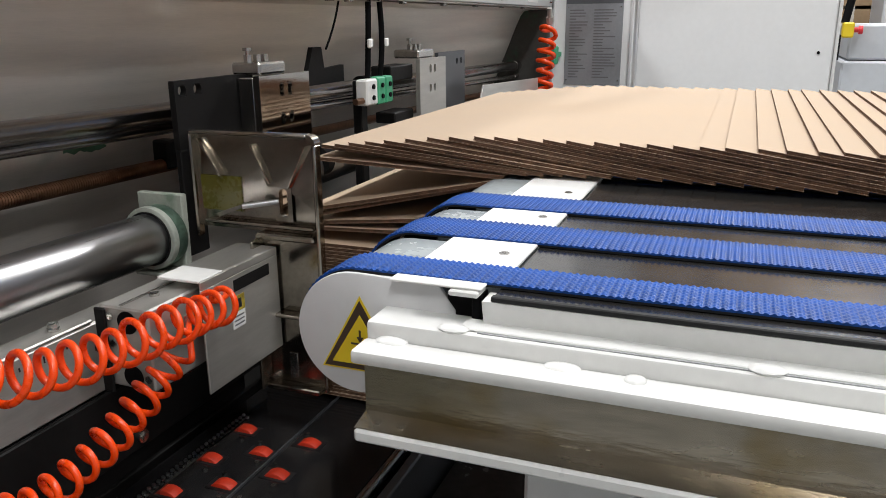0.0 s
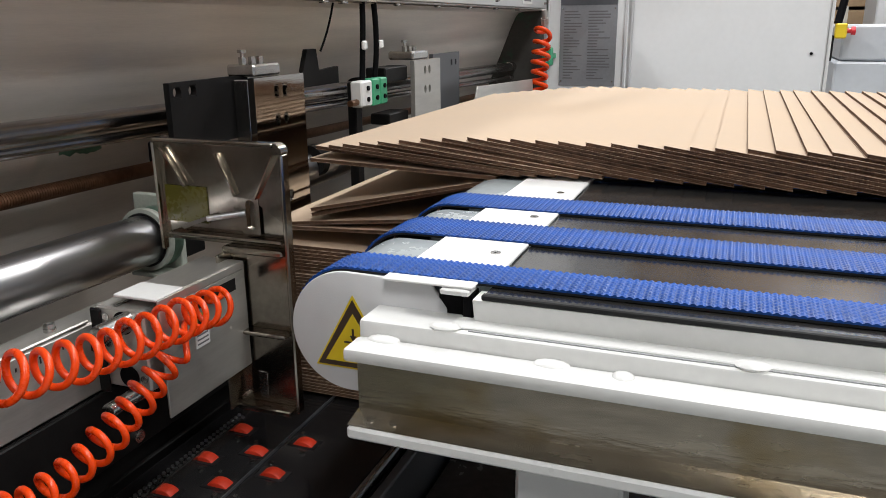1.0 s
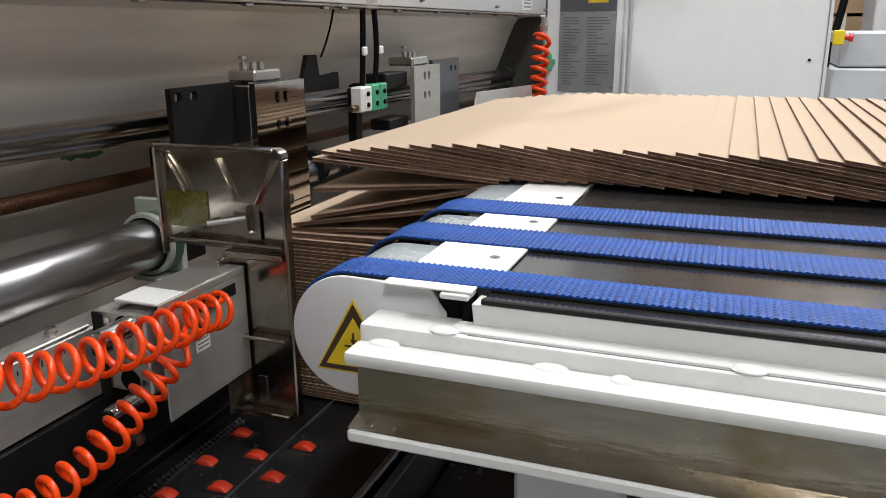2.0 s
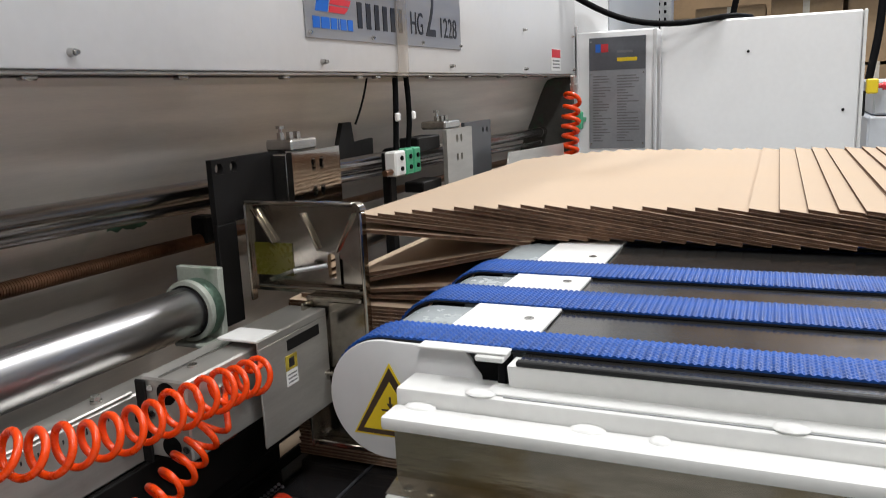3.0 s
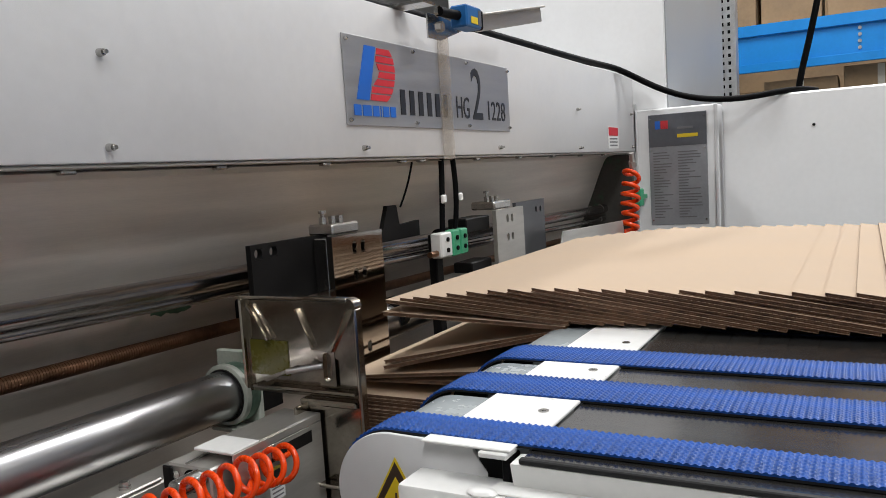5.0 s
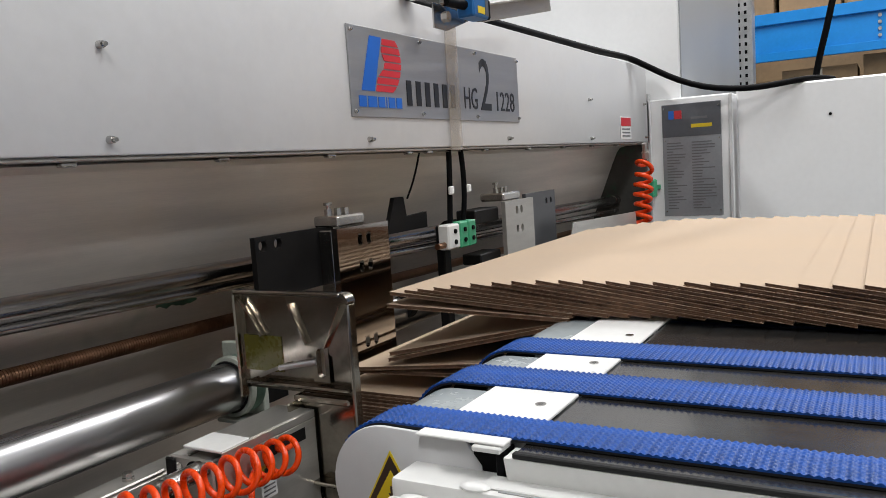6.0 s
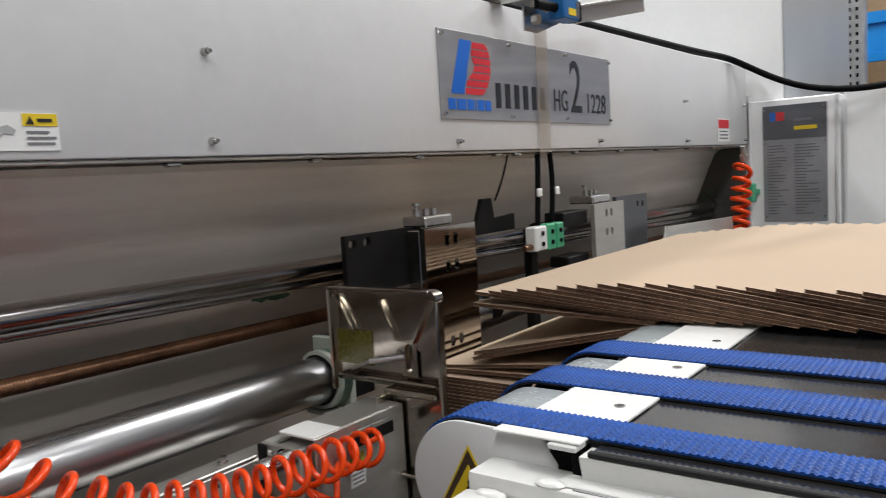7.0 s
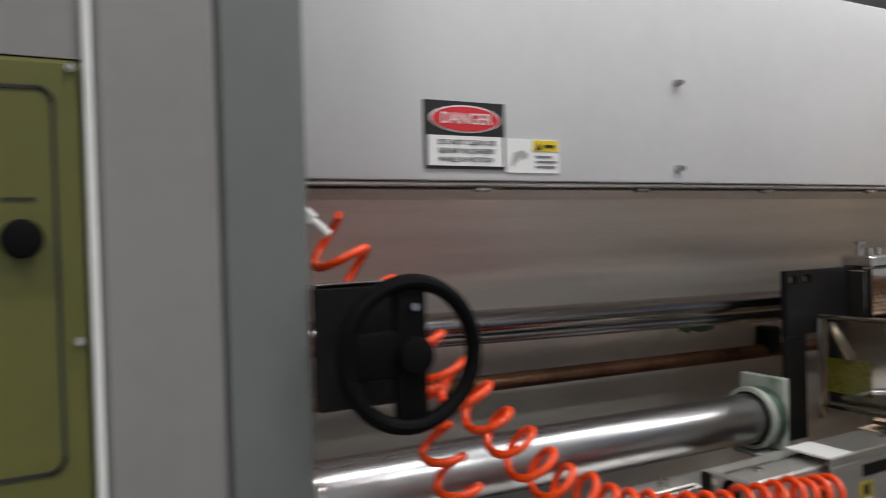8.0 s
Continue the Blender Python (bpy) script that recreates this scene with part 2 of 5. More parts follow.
def beam():
    t = thing("machine_beam", "long white powder-coated cover beam of the printing machine", "machine beam", (1.9, 1.3, BZ0))
    off = t.location

    def p(name, bm, m, label=""):
        bmesh.ops.translate(bm, verts=bm.verts, vec=-off)
        return part(name, bm, m, t, label)

    bm = bmesh.new()
    prism(bm, [(FY, BZ0), (FY, BZ1), (FY + 0.9, BZ1 + 0.02), (FY + 0.9, BZ0 + 0.02), (FY + 0.03, BZ0 + 0.02), (FY + 0.03, BZ0)], "x", BX0, BX1, bev=0.004)
    p("cover", bm, WHITE)
    p("lip", B(BX0, BX1, FY + 0.004, FY + 0.05, BZ0 - 0.007, BZ0 - 0.001, bev=0.002), ALU, "narrow folded metal lip")
    p("end_flange", B(BX1 - 0.012, BX1 + 0.012, FY - 0.012, FY + 0.5, BZ0 - 0.01, BZ1 - 0.12, bev=0.003), WHITE)
    for x, z in ((0.79, 1.963), (0.79, 1.831), (1.428, 1.829), (2.13, 1.829), (2.85, 1.968), (2.86, 1.827), (3.6, 1.977), (3.615, 1.83), (0.17, 1.964), (0.17, 1.834)):
        bm = bmesh.new()
        cyl(bm, (x, FY + 0.002, z), (x, FY - 0.010, z), 0.0065, 12, 0.005)
        cyl(bm, (x, FY - 0.009, z), (x, FY - 0.016, z), 0.0035, 6)
        p("bolt", bm, STEEL)
    for x in (0.15, 0.44, 0.728, 1.014, 1.304, 1.6, 1.69, 2.0, 2.3, 2.6, 2.9, 3.2):
        p("clip", B(x - 0.012, x + 0.012, FY + 0.005, FY + 0.02, BZ0 - 0.014, BZ0 - 0.0075, bev=0.002), STEEL)


beam()


SMEAR = mat("dried_green_ink", (0.07, 0.16, 0.105), 0.4, 0.3, 0.25, 25)
END_IRON = mat("dark_cast_iron", (0.05, 0.048, 0.043), 0.5, 0.2, 0.2, 6, 0.1, 90, stain=((0.03, 0.12, 0.06), 9.0, 0.62))


def cavity_sheet():
    bm = bmesh.new()
    # a flat ledge behind the lip, then a sheet leaning away as it goes down
    prof = [(1.066, 1.798), (1.14, 1.797), (1.172, 1.79), (1.187, 1.77), (1.21, 1.72), (1.234, 1.66), (1.258, 1.60), (1.285, 1.54), (1.312, 1.47), (1.335, 1.40), (1.36, 1.09)]
    back = [(y + 0.012, z + 0.004) for y, z in prof]
    prism(bm, prof + back[::-1], "x", BX0, 3.62)
    solo("back_sheet", bm, BRUSHED, "curved brushed steel sheet with green ink stains behind the shafts", "machine panel")
    solo("end_casting", B(3.625, 3.655, 1.056, 1.45, 1.0, 1.797, bev=0.003), END_IRON, "dark green-stained end casting behind the shafts", "machine frame")
    bm = bmesh.new()
    for cx, cz, rx, rz in ((1.12, 1.555, 0.06, 0.010), (1.06, 1.545, 0.04, 0.014), (1.18, 1.55, 0.035, 0.008), (1.10, 1.535, 0.03, 0.007)):
        cy = 1.285 - (cz - 1.54) * 0.45
        v = [bm.verts.new((cx + rx * math.cos(2 * math.pi * k / 18) * (1 + 0.22 * math.sin(3.7 * k)), cy - 0.0035 - rz * math.sin(2 * math.pi * k / 18) * 0.45, cz + rz * math.sin(2 * math.pi * k / 18) * (1 + 0.2 * math.cos(2.9 * k)))) for k in range(18)]
        f = bm.faces.new(v)
        bmesh.ops.solidify(bm, geom=[f], thickness=0.0008)
    solo("ink_smear", bm, SMEAR, "smear of dark green printing ink on the steel sheet", "ink stain")
    t = thing("front_skirt", "black steel skirt plate beside the feed table", "machine panel", (1.8, 1.07, 0.9))
    part("lower_plate", B(-1.7, 1.8, -0.005, 0.005, 0.0, 0.145, bev=0.002), BLACK, t)
    part("upper_plate", B(-1.7, 1.8, -0.005, 0.005, 0.178, 0.302, bev=0.002), BLACK, t)
    # Added black sheets keep the gap dark where the lit hall would show.
    part("gap_backing", B(-1.7, -0.6, 0.0055, 0.02, 0.0, 0.302), BLACK, t)
    part("gap_backing", B(0.85, 1.8, 0.0055, 0.02, 0.0, 0.302), BLACK, t)
    for bx in (-1.12, -0.9):
        part("bolt", cyl(C((bx, -0.005, 0.2), (bx, -0.012, 0.2), 0.011, 16), (bx, -0.012, 0.2), (bx, -0.016, 0.2), 0.007, 6), STEEL, t)
    solo("machine_bed", B(0.9, 2.7, 1.11, 2.0, FLOOR, 0.986), BLACK, "black inner bed of the printing machine", "machine bed")


cavity_sheet()


RING = mat("worn_pale_enamel", (0.36, 0.385, 0.34), 0.4, 0, 0.12, 14, stain=((0.2, 0.26, 0.2), 14.0, 0.6))


def shafts():
    t = thing("round_shaft", "thick ground steel shaft along the machine", "shaft", (1.9, 1.2, 1.577))
    t.rotation_euler = (0, radians(0.92), 0)
    part("shaft", C((-1.8, 0, 0), (1.75, 0, 0), 0.021, 40), SHAFT, t)
    part("collar", C((0.1, 0, 0), (0.16, 0, 0), 0.03, 32, bev=0.003), BLACK, t)
    part("end_collar", C((1.66, 0, 0), (1.7, 0, 0), 0.0225, 32, bev=0.001), SHAFT, t)
    t = thing("round_shaft", "slimmer polished steel shaft below the thick one", "shaft", (1.9, 1.2, 1.543))
    t.rotation_euler = (0, radians(1.4), 0)
    part("shaft", C((-1.8, 0, 0), (1.75, 0, 0), 0.010, 24), SHAFT, t)
    part("end_collar", C((1.66, 0, 0), (1.7, 0, 0), 0.0115, 24, bev=0.001), SHAFT, t)
    t = thing("lead_screw", "brown threaded lead screw along the machine", "lead screw", (1.9, 1.25, 1.469))
    t.rotation_euler = (0, radians(1.03), 0)
    bm = bmesh.new()
    cyl(bm, (-1.8, 0, 0), (1.75, 0, 0), 0.0125, 24)
    part("core", bm, COPPERY, t)
    bm = bmesh.new()
    for i in range(180):
        x = -1.55 + i * 0.0052
        cyl(bm, (x, 0, 0), (x + 0.0022, 0, 0), 0.0138, 14)
    part("thread", bm, COPPERY, t)
    part("nut_block", B(-0.67, -0.635, -0.02, 0.02, -0.006, 0.05, bev=0.004), BLACK, t, "black nut block")
    t = thing("chrome_roller", "bright chromed roller lying in a pale bearing ring", "roller", (0.5, 1.15, 1.394))
    t.rotation_euler = (0, radians(0.97), 0)
    part("barrel", C((-0.45, 0, 0), (0.565, 0, 0), 0.045, 64, bev=0.003), CHROME, t)
    # Black disc paints the shadow in the recess round the barrel's end.
    part("recess_shadow", C((0.5612, 0, 0), (0.5635, 0, 0), 0.049, 48), BLACK, t, "black disc standing for the shaded recess in the ring")
    part("bearing_ring", C((0.563, 0, 0), (0.577, 0, 0), 0.057, 56, bev=0.0025), RING, t, "pale worn bearing ring")
    part("bearing_housing", C((0.5772, 0, 0), (0.602, 0, 0), 0.0555, 56, bev=0.002), GREEN_INK, t, "green-stained round bearing housing")
    part("back_plate", B(0.6022, 0.618, -0.046, 0.052, -0.06, 0.075, bev=0.002), RING, t)
    part("foot_plate", B(0.555, 0.602, -0.066, 0.03, -0.066, -0.0585, bev=0.002), RING, t)
    part("collar", C((-0.288, 0, 0), (-0.278, 0, 0), 0.0465, 48), STEEL, t)
    # second roller inside the hopper, beyond the plates
    t = thing("chrome_roller", "bright chromed roller seen beneath the cardboard", "roller", (2.3, 1.16, 1.41))
    part("barrel", C((-0.75, 0, 0), (0.9, 0, 0), 0.045, 48, bev=0.003), CHROME, t)


shafts()


def slotted_plate(name, x0, x1, y0, y1, z0, z1, slots, material, t, rad=0.006):
    """A plate facing -y with upright oblong holes through it."""
    xs = sorted({x0, x1, *[v for s in slots for v in (s[0], s[1])]})
    zs = sorted({z0, z1, *[v for s in slots for v in (s[2], s[3])]})
    bm = bmesh.new()
    grid = {}
    for i, x in enumerate(xs):
        for j, z in enumerate(zs):
            grid[i, j] = bm.verts.new((x, y0, z))
    for i in range(len(xs) - 1):
        for j in range(len(zs) - 1):
            cx, cz = (xs[i] + xs[i + 1]) / 2, (zs[j] + zs[j + 1]) / 2
            if any(s[0] < cx < s[1] and s[2] < cz < s[3] for s in slots):
                # a rounded oblong opening inside this cell
                ax, az = (xs[i + 1] - xs[i]) / 2, (zs[j + 1] - zs[j]) / 2
                ring = []
                for k in range(20):
                    g = 2 * math.pi * k / 20
                    cg, sg = math.cos(g), math.sin(g)
                    m = min(ax / max(abs(cg), 1e-6), az / max(abs(sg), 1e-6))
                    rr = min(ax, az) * 0.98
                    ring.append((bm.verts.new((cx + m * cg, y0, cz + m * sg)), bm.verts.new((cx + rr * cg + (ax - rr if cg > 0 else rr - ax) * (ax > az), y0, cz + rr * sg + (az - rr if sg > 0 else rr - az) * (az > ax)))))
                for (a1, b1), (a2, b2) in zip(ring, ring[1:] + ring[:1]):
                    bm.faces.new([a1, a2, b2, b1])
                continue
            bm.faces.new([grid[i, j], grid[i + 1, j], grid[i + 1, j + 1], grid[i, j + 1]])
    for v in list(bm.verts):
        if not v.link_faces:
            bm.verts.remove(v)
    r = bmesh.ops.extrude_face_region(bm, geom=bm.faces[:])
    bmesh.ops.translate(bm, verts=[v for v in r["geom"] if isinstance(v, bmesh.types.BMVert)], vec=(0, y1 - y0, 0))
    bmesh.ops.recalc_face_normals(bm, faces=bm.faces)
    return part(name, bm, material, t)


def gates():
    # front stop plates on the shafts
    t = thing("front_stop", "black mounting plate with a polished slotted stop plate", "stop plate", (1.3, 1.09, 1.36), "front stops")
    x, y, z = t.location
    slotted_plate("mounting_plate", 1.12 - x, 1.355 - x, 0.018, 0.030, 0.175, 0.294, [(1.129 - x, 1.151 - x, 0.266, 0.287), (1.171 - x, 1.193 - x, 0.267, 0.288)], BLACK, t)
    part("mounting_leg", B(1.12 - x, 1.176 - x, 0.018, 0.030, -0.02, 0.1745, bev=0.002), BLACK, t)
    part("spacer", B(1.3025 - x, 1.34 - x, -0.018, 0.0175, 0.05, 0.288, bev=0.002), STEEL, t)
    sl = [(1.371 - x, 1.388 - x, 0.248, 0.275), (1.402 - x, 1.419 - x, 0.248, 0.275), (1.371 - x, 1.388 - x, 0.192, 0.217), (1.402 - x, 1.419 - x, 0.192, 0.217),
          (1.371 - x, 1.388 - x, 0.03, 0.055), (1.402 - x, 1.419 - x, 0.03, 0.055)]
    slotted_plate("stop_plate", 1.302 - x, 1.487 - x, -0.032, -0.0185, -0.05, 0.291, sl, MIRROR, t)
    part("clamp_block", B(1.33 - x, 1.425 - x, -0.016, 0.05, 0.292, 0.315, bev=0.004), STEEL, t)
    for bx in (1.345, 1.378, 1.405):
        part("bolt", C((bx - x, 0.02, 0.315), (bx - x, 0.02, 0.329), 0.0085, 6), STEEL, t)
    part("jack_bolt", cyl(C((1.345 - x, 0.02, 0.325), (1.345 - x, 0.02, 0.34), 0.004, 8), (1.345 - x, 0.02, 0.337), (1.345 - x, 0.02, 0.343), 0.009, 12), STEEL, t)

    t = thing("front_stop", "polished slotted stop plate beside a dark grey plate", "stop plate", (2.2, 1.09, 1.36), "front stops")
    x, y, z = t.location
    sl = [(2.172 - x, 2.19 - x, 0.245, 0.27), (2.206 - x, 2.224 - x, 0.245, 0.27), (2.172 - x, 2.19 - x, 0.19, 0.213), (2.206 - x, 2.224 - x, 0.19, 0.213)]
    slotted_plate("stop_plate", 2.1 - x, 2.305 - x, -0.032, -0.019, -0.05, 0.287, sl, ALU, t)
    slotted_plate("dark_plate", 2.31 - x, 2.555 - x, -0.006, 0.006, -0.05, 0.297, [(2.47 - x, 2.487 - x, 0.255, 0.275), (2.51 - x, 2.527 - x, 0.255, 0.275)], DARK_PLATE, t)
    part("mounting_arm", B(1.95 - x, 2.1 - x, -0.01, 0.05, 0.235, 0.275, bev=0.003), BLACK, t)
    part("mounting_arm", B(1.97 - x, 2.1 - x, -0.01, 0.05, 0.12, 0.15, bev=0.003), BLACK, t)
    part("clamp_block", B(2.12 - x, 2.24 - x, -0.02, 0.06, 0.288, 0.312, bev=0.005), STEEL, t)
    for bx in (2.15, 2.185, 2.215):
        part("bolt", C((bx - x, 0.02, 0.312), (bx - x, 0.02, 0.326), 0.0085, 6), STEEL, t)
    part("jack_bolt", cyl(C((2.15 - x, 0.02, 0.322), (2.15 - x, 0.02, 0.34), 0.004, 8), (2.15 - x, 0.02, 0.337), (2.15 - x, 0.02, 0.343), 0.009, 12), STEEL, t)

    # bent steel guide past the stops
    bm = bmesh.new()
    prism(bm, [(2.50, 1.30), (2.46, 1.43), (2.52, 1.545), (3.25, 1.52), (3.30, 1.30)], "y", 1.005, 1.012, bev=0.002)
    solo("guide_plate", bm, ALU, "pale steel guide plate with a slanted end", "guide plate")
    # sensor carrier between the stops
    t = thing("sensor_carrier", "black sensor carrier with white and green terminal blocks", "sensor", (1.75, 1.09, 1.3))
    x, y, z = t.location
    part("post", B(1.765 - x, 1.80 - x, -0.012, 0.012, -0.1, 0.31, bev=0.003), BLACK, t)
    bm = bmesh.new()
    prism(bm, [(1.575 - x, 0.31), (1.615 - x, 0.395), (1.655 - x, 0.395), (1.665 - x, 0.345), (1.76 - x, 0.35), (1.76 - x, 0.31)], "y", 0.03, 0.042)
    part("bracket", bm, BLACK, t)
    part("white_block", B(1.735 - x, 1.795 - x, -0.045, -0.013, 0.252, 0.315, bev=0.004), WHITE_GLOSS, t)
    part("green_block", B(1.797 - x, 1.84 - x, -0.045, -0.013, 0.25, 0.317, bev=0.003), GREEN, t)
    part("green_block", B(1.845 - x, 1.885 - x, -0.045, -0.013, 0.25, 0.317, bev=0.003), GREEN, t)
    for bx in (1.768, 1.82, 1.865):
        for bz in (0.27, 0.297):
            part("screw", C((bx - x, -0.044, bz), (bx - x, -0.049, bz), 0.006, 10), BLACK_PLASTIC, t)
    part("brass_fitting", C((1.70 - x, -0.03, 0.265), (1.735 - x, -0.03, 0.265), 0.008, 10), COPPERY, t)
    part("clamp_wheel", cyl(C((1.63 - x, 0.05, 0.13), (1.66 - x, 0.05, 0.13), 0.04, 32), (1.66 - x, 0.05, 0.13), (1.70 - x, 0.05, 0.13), 0.025, 24), BLACK, t)
    part("clevis_rod", C((1.40 - x, 0.05, 0.13), (1.63 - x, 0.05, 0.13), 0.014, 20), COPPERY, t)
    for n, pts in (("cable", [(1.812, 1.075, 1.85), (1.812, 1.07, 1.78), (1.795, 1.068, 1.70), (1.79, 1.07, 1.615)]), ("cable", [(1.87, 1.075, 1.85), (1.875, 1.07, 1.78), (1.885, 1.066, 1.70), (1.86, 1.07, 1.615)])):
        tagged(tube("sensor_cable", pts, 0.0072, BLACK_PLASTIC), "black cable hanging from the beam to the sensor", "cable", "sensor cables")
    for cx, cz in ((1.79, 1.70), (1.884, 1.70)):
        solo("cable_tag", B(cx - 0.008, cx + 0.011, 1.056, 1.066, cz - 0.012, cz + 0.010, bev=0.003), SIGN_WHITE, "small white marker sleeve on a cable", "cable tag")
    tagged(tube("wire", [(1.694, 1.09, 1.80), (1.67, 1.09, 1.74), (1.64, 1.10, 1.69)], 0.0025, BLACK_PLASTIC), "thin dark wire under the beam", "wire")


gates()


def nameplate():
    t = thing("machine_nameplate", "grey metal nameplate with blue and red emblem and black model lettering", "nameplate", (1.792, FY, 1.97))
    y = -0.0045
    part("plate", B(-0.421, 0.418, -0.004, -0.0005, -0.094, 0.094, bev=0.001), NAMEPLATE, t)
    bm = bmesh.new()
    prism(bm, [(-0.383, -0.039), (-0.342, 0.077), (-0.299, 0.077), (-0.336, -0.039)], "y", y - 0.001, y + 0.001)
    part("emblem_bar", bm, LOGO_BLUE, t)

    def edge(z):
        return -0.276 + 0.05 * math.sqrt(max(0.0, 1 - ((z - 0.019) / 0.0625) ** 2)) + (z - 0.019) * 0.15
    for i in range(7):
        bm = bmesh.new()
        z0, z1 = -0.039 + i * 0.0168, -0.039 + i * 0.0168 + 0.0135
        zm = (z0 + z1) / 2
        lx = [-0.330 + (z + 0.039) * 0.319 + max(0.0, 0.026 - abs(z - 0.019) * 0.9) for z in (z0, z1)]
        prism(bm, [(lx[0], z0), (edge(z0), z0), (edge(zm), zm), (edge(z1), z1), (lx[1], z1)], "y", y - 0.001, y + 0.001)
        part("emblem_stripe", bm, SIGN_RED, t)
    x = -0.395
    for w in (0.03, 0.036, 0.028, 0.007, 0.028, 0.026):
        part("word_bar", B(x, x + w - 0.004, y - 0.001, y + 0.001, -0.073, -0.05), LOGO_BLUE, t)
        x += w + 0.0025
    for i in range(6):
        x = -0.211 + i * 0.0415
        part("word_bar", B(x + 0.004, x + 0.025, y - 0.001, y + 0.001, -0.065, -0.008), SIGN_BLACK, t)
    letters("lettering", "HG", 0.08, pose(0.069, y, -0.063) @ FACE_Y, SIGN_BLACK, t, 0.7)
    letters("lettering", "2", 0.2, pose(0.160, y, -0.065) @ FACE_Y, SIGN_BLACK, t, 0.76)
    letters("lettering", "1228", 0.077, pose(0.254, y, -0.064) @ FACE_Y, SIGN_BLACK, t, 0.86)
    for bx in (-0.41, -0.14, 0.14, 0.41):
        for bz in (-0.083, 0.083):
            bolt(t, bx, -0.003, bz, r=0.005)
    # clear strip that holds a cable, across the plate
    m = bpy.data.materials.new("clear_film")
    m.use_nodes = True
    b = m.node_tree.nodes["Principled BSDF"]
    b.inputs["Base Color"].default_value, b.inputs["Roughness"].default_value, b.inputs["Alpha"].default_value = (0.45, 0.39, 0.32, 1), 0.12, 0.27
    solo("tape_strip", B(1.775, 1.835, FY - 0.0075, FY - 0.006, 1.80, 2.148), m, "clear yellowed tape strip running down over the nameplate", "tape")


nameplate()


def signs():
    t = thing("danger_sign", "white, black and red danger sign riveted to the beam", "warning sign", (0.407, FY, 1.868))
    part("panel", B(-0.061, 0.061, -0.003, -0.0005, -0.044, 0.044), SIGN_BLACK, t)
    part("white_field", B(-0.057, 0.057, -0.0045, -0.0025, -0.040, -0.001), SIGN_WHITE, t)
    bm = bmesh.new()
    cyl(bm, (0, -0.0025, 0.021), (0, -0.0045, 0.021), 0.5, 40)
    bmesh.ops.scale(bm, vec=(0.108, 1, 0.036), verts=bm.verts, space=Matrix.Translation((0, 0, -0.021)))
    part("rim", bm, SIGN_WHITE, t)
    bm = bmesh.new()
    cyl(bm, (0, -0.004, 0.021), (0, -0.0055, 0.021), 0.5, 40)
    bmesh.ops.scale(bm, vec=(0.103, 1, 0.032), verts=bm.verts, space=Matrix.Translation((0, 0, -0.021)))
    part("red_field", bm, SIGN_RED, t)
    letters("lettering", "DANGER", 0.021, pose(-0.0385, -0.0058, 0.0145) @ FACE_Y, SIGN_WHITE, t, 0.92)
    for i, s in enumerate(("DO NOT CLEAN OR", "REPAIR MACHINERY", "WHILE IN MOTION")):
        letters("lettering", s, 0.0095, pose(-0.042, -0.0048, -0.0125 - i * 0.0112) @ FACE_Y, SIGN_BLACK, t)
    t = thing("oiling_label", "white sticker with a yellow caution field", "label", (0.515, FY, 1.8435))
    part("paper", B(-0.045, 0.045, -0.002, -0.0005, -0.023, 0.023), SIGN_WHITE, t)
    part("yellow_field", B(0.0, 0.043, -0.003, -0.0015, 0.007, 0.022), YELLOW, t)
    bm = bmesh.new()
    prism(bm, [(0.004, 0.009), (0.014, 0.009), (0.009, 0.019)], "y", -0.004, -0.002)
    part("triangle", bm, SIGN_BLACK, t)
    for i, w in enumerate((0.028, 0.036, 0.034)):
        part("word_bar", B(0.004, 0.004 + w, -0.003, -0.0015, -0.002 - i * 0.007, 0.001 - i * 0.007), INK, t)
    part("word_bar", B(0.018, 0.036, -0.004, -0.0025, 0.012, 0.016), SIGN_BLACK, t)
    bm = bmesh.new()
    prism(bm, [(-0.036, -0.012), (-0.032, 0.004), (-0.018, 0.008), (-0.008, 0.002), (-0.012, -0.004), (-0.022, -0.002), (-0.034, -0.014)], "y", -0.003, -0.0015)
    part("oil_can", bm, GREY_PAINT, t)
    t = thing("danger_label", "small red and white caution label at the beam's end", "warning sign", (3.309, FY, 1.869))
    part("paper", B(-0.075, 0.075, -0.002, -0.0005, -0.046, 0.046), SIGN_WHITE, t)
    part("red_field", B(-0.068, 0.068, -0.003, -0.0015, 0.008, 0.042), SIGN_RED, t)
    for i in range(3):
        part("word_bar", B(-0.055, 0.055, -0.003, -0.0015, -0.036 + i * 0.014, -0.03 + i * 0.014), INK, t)


signs()


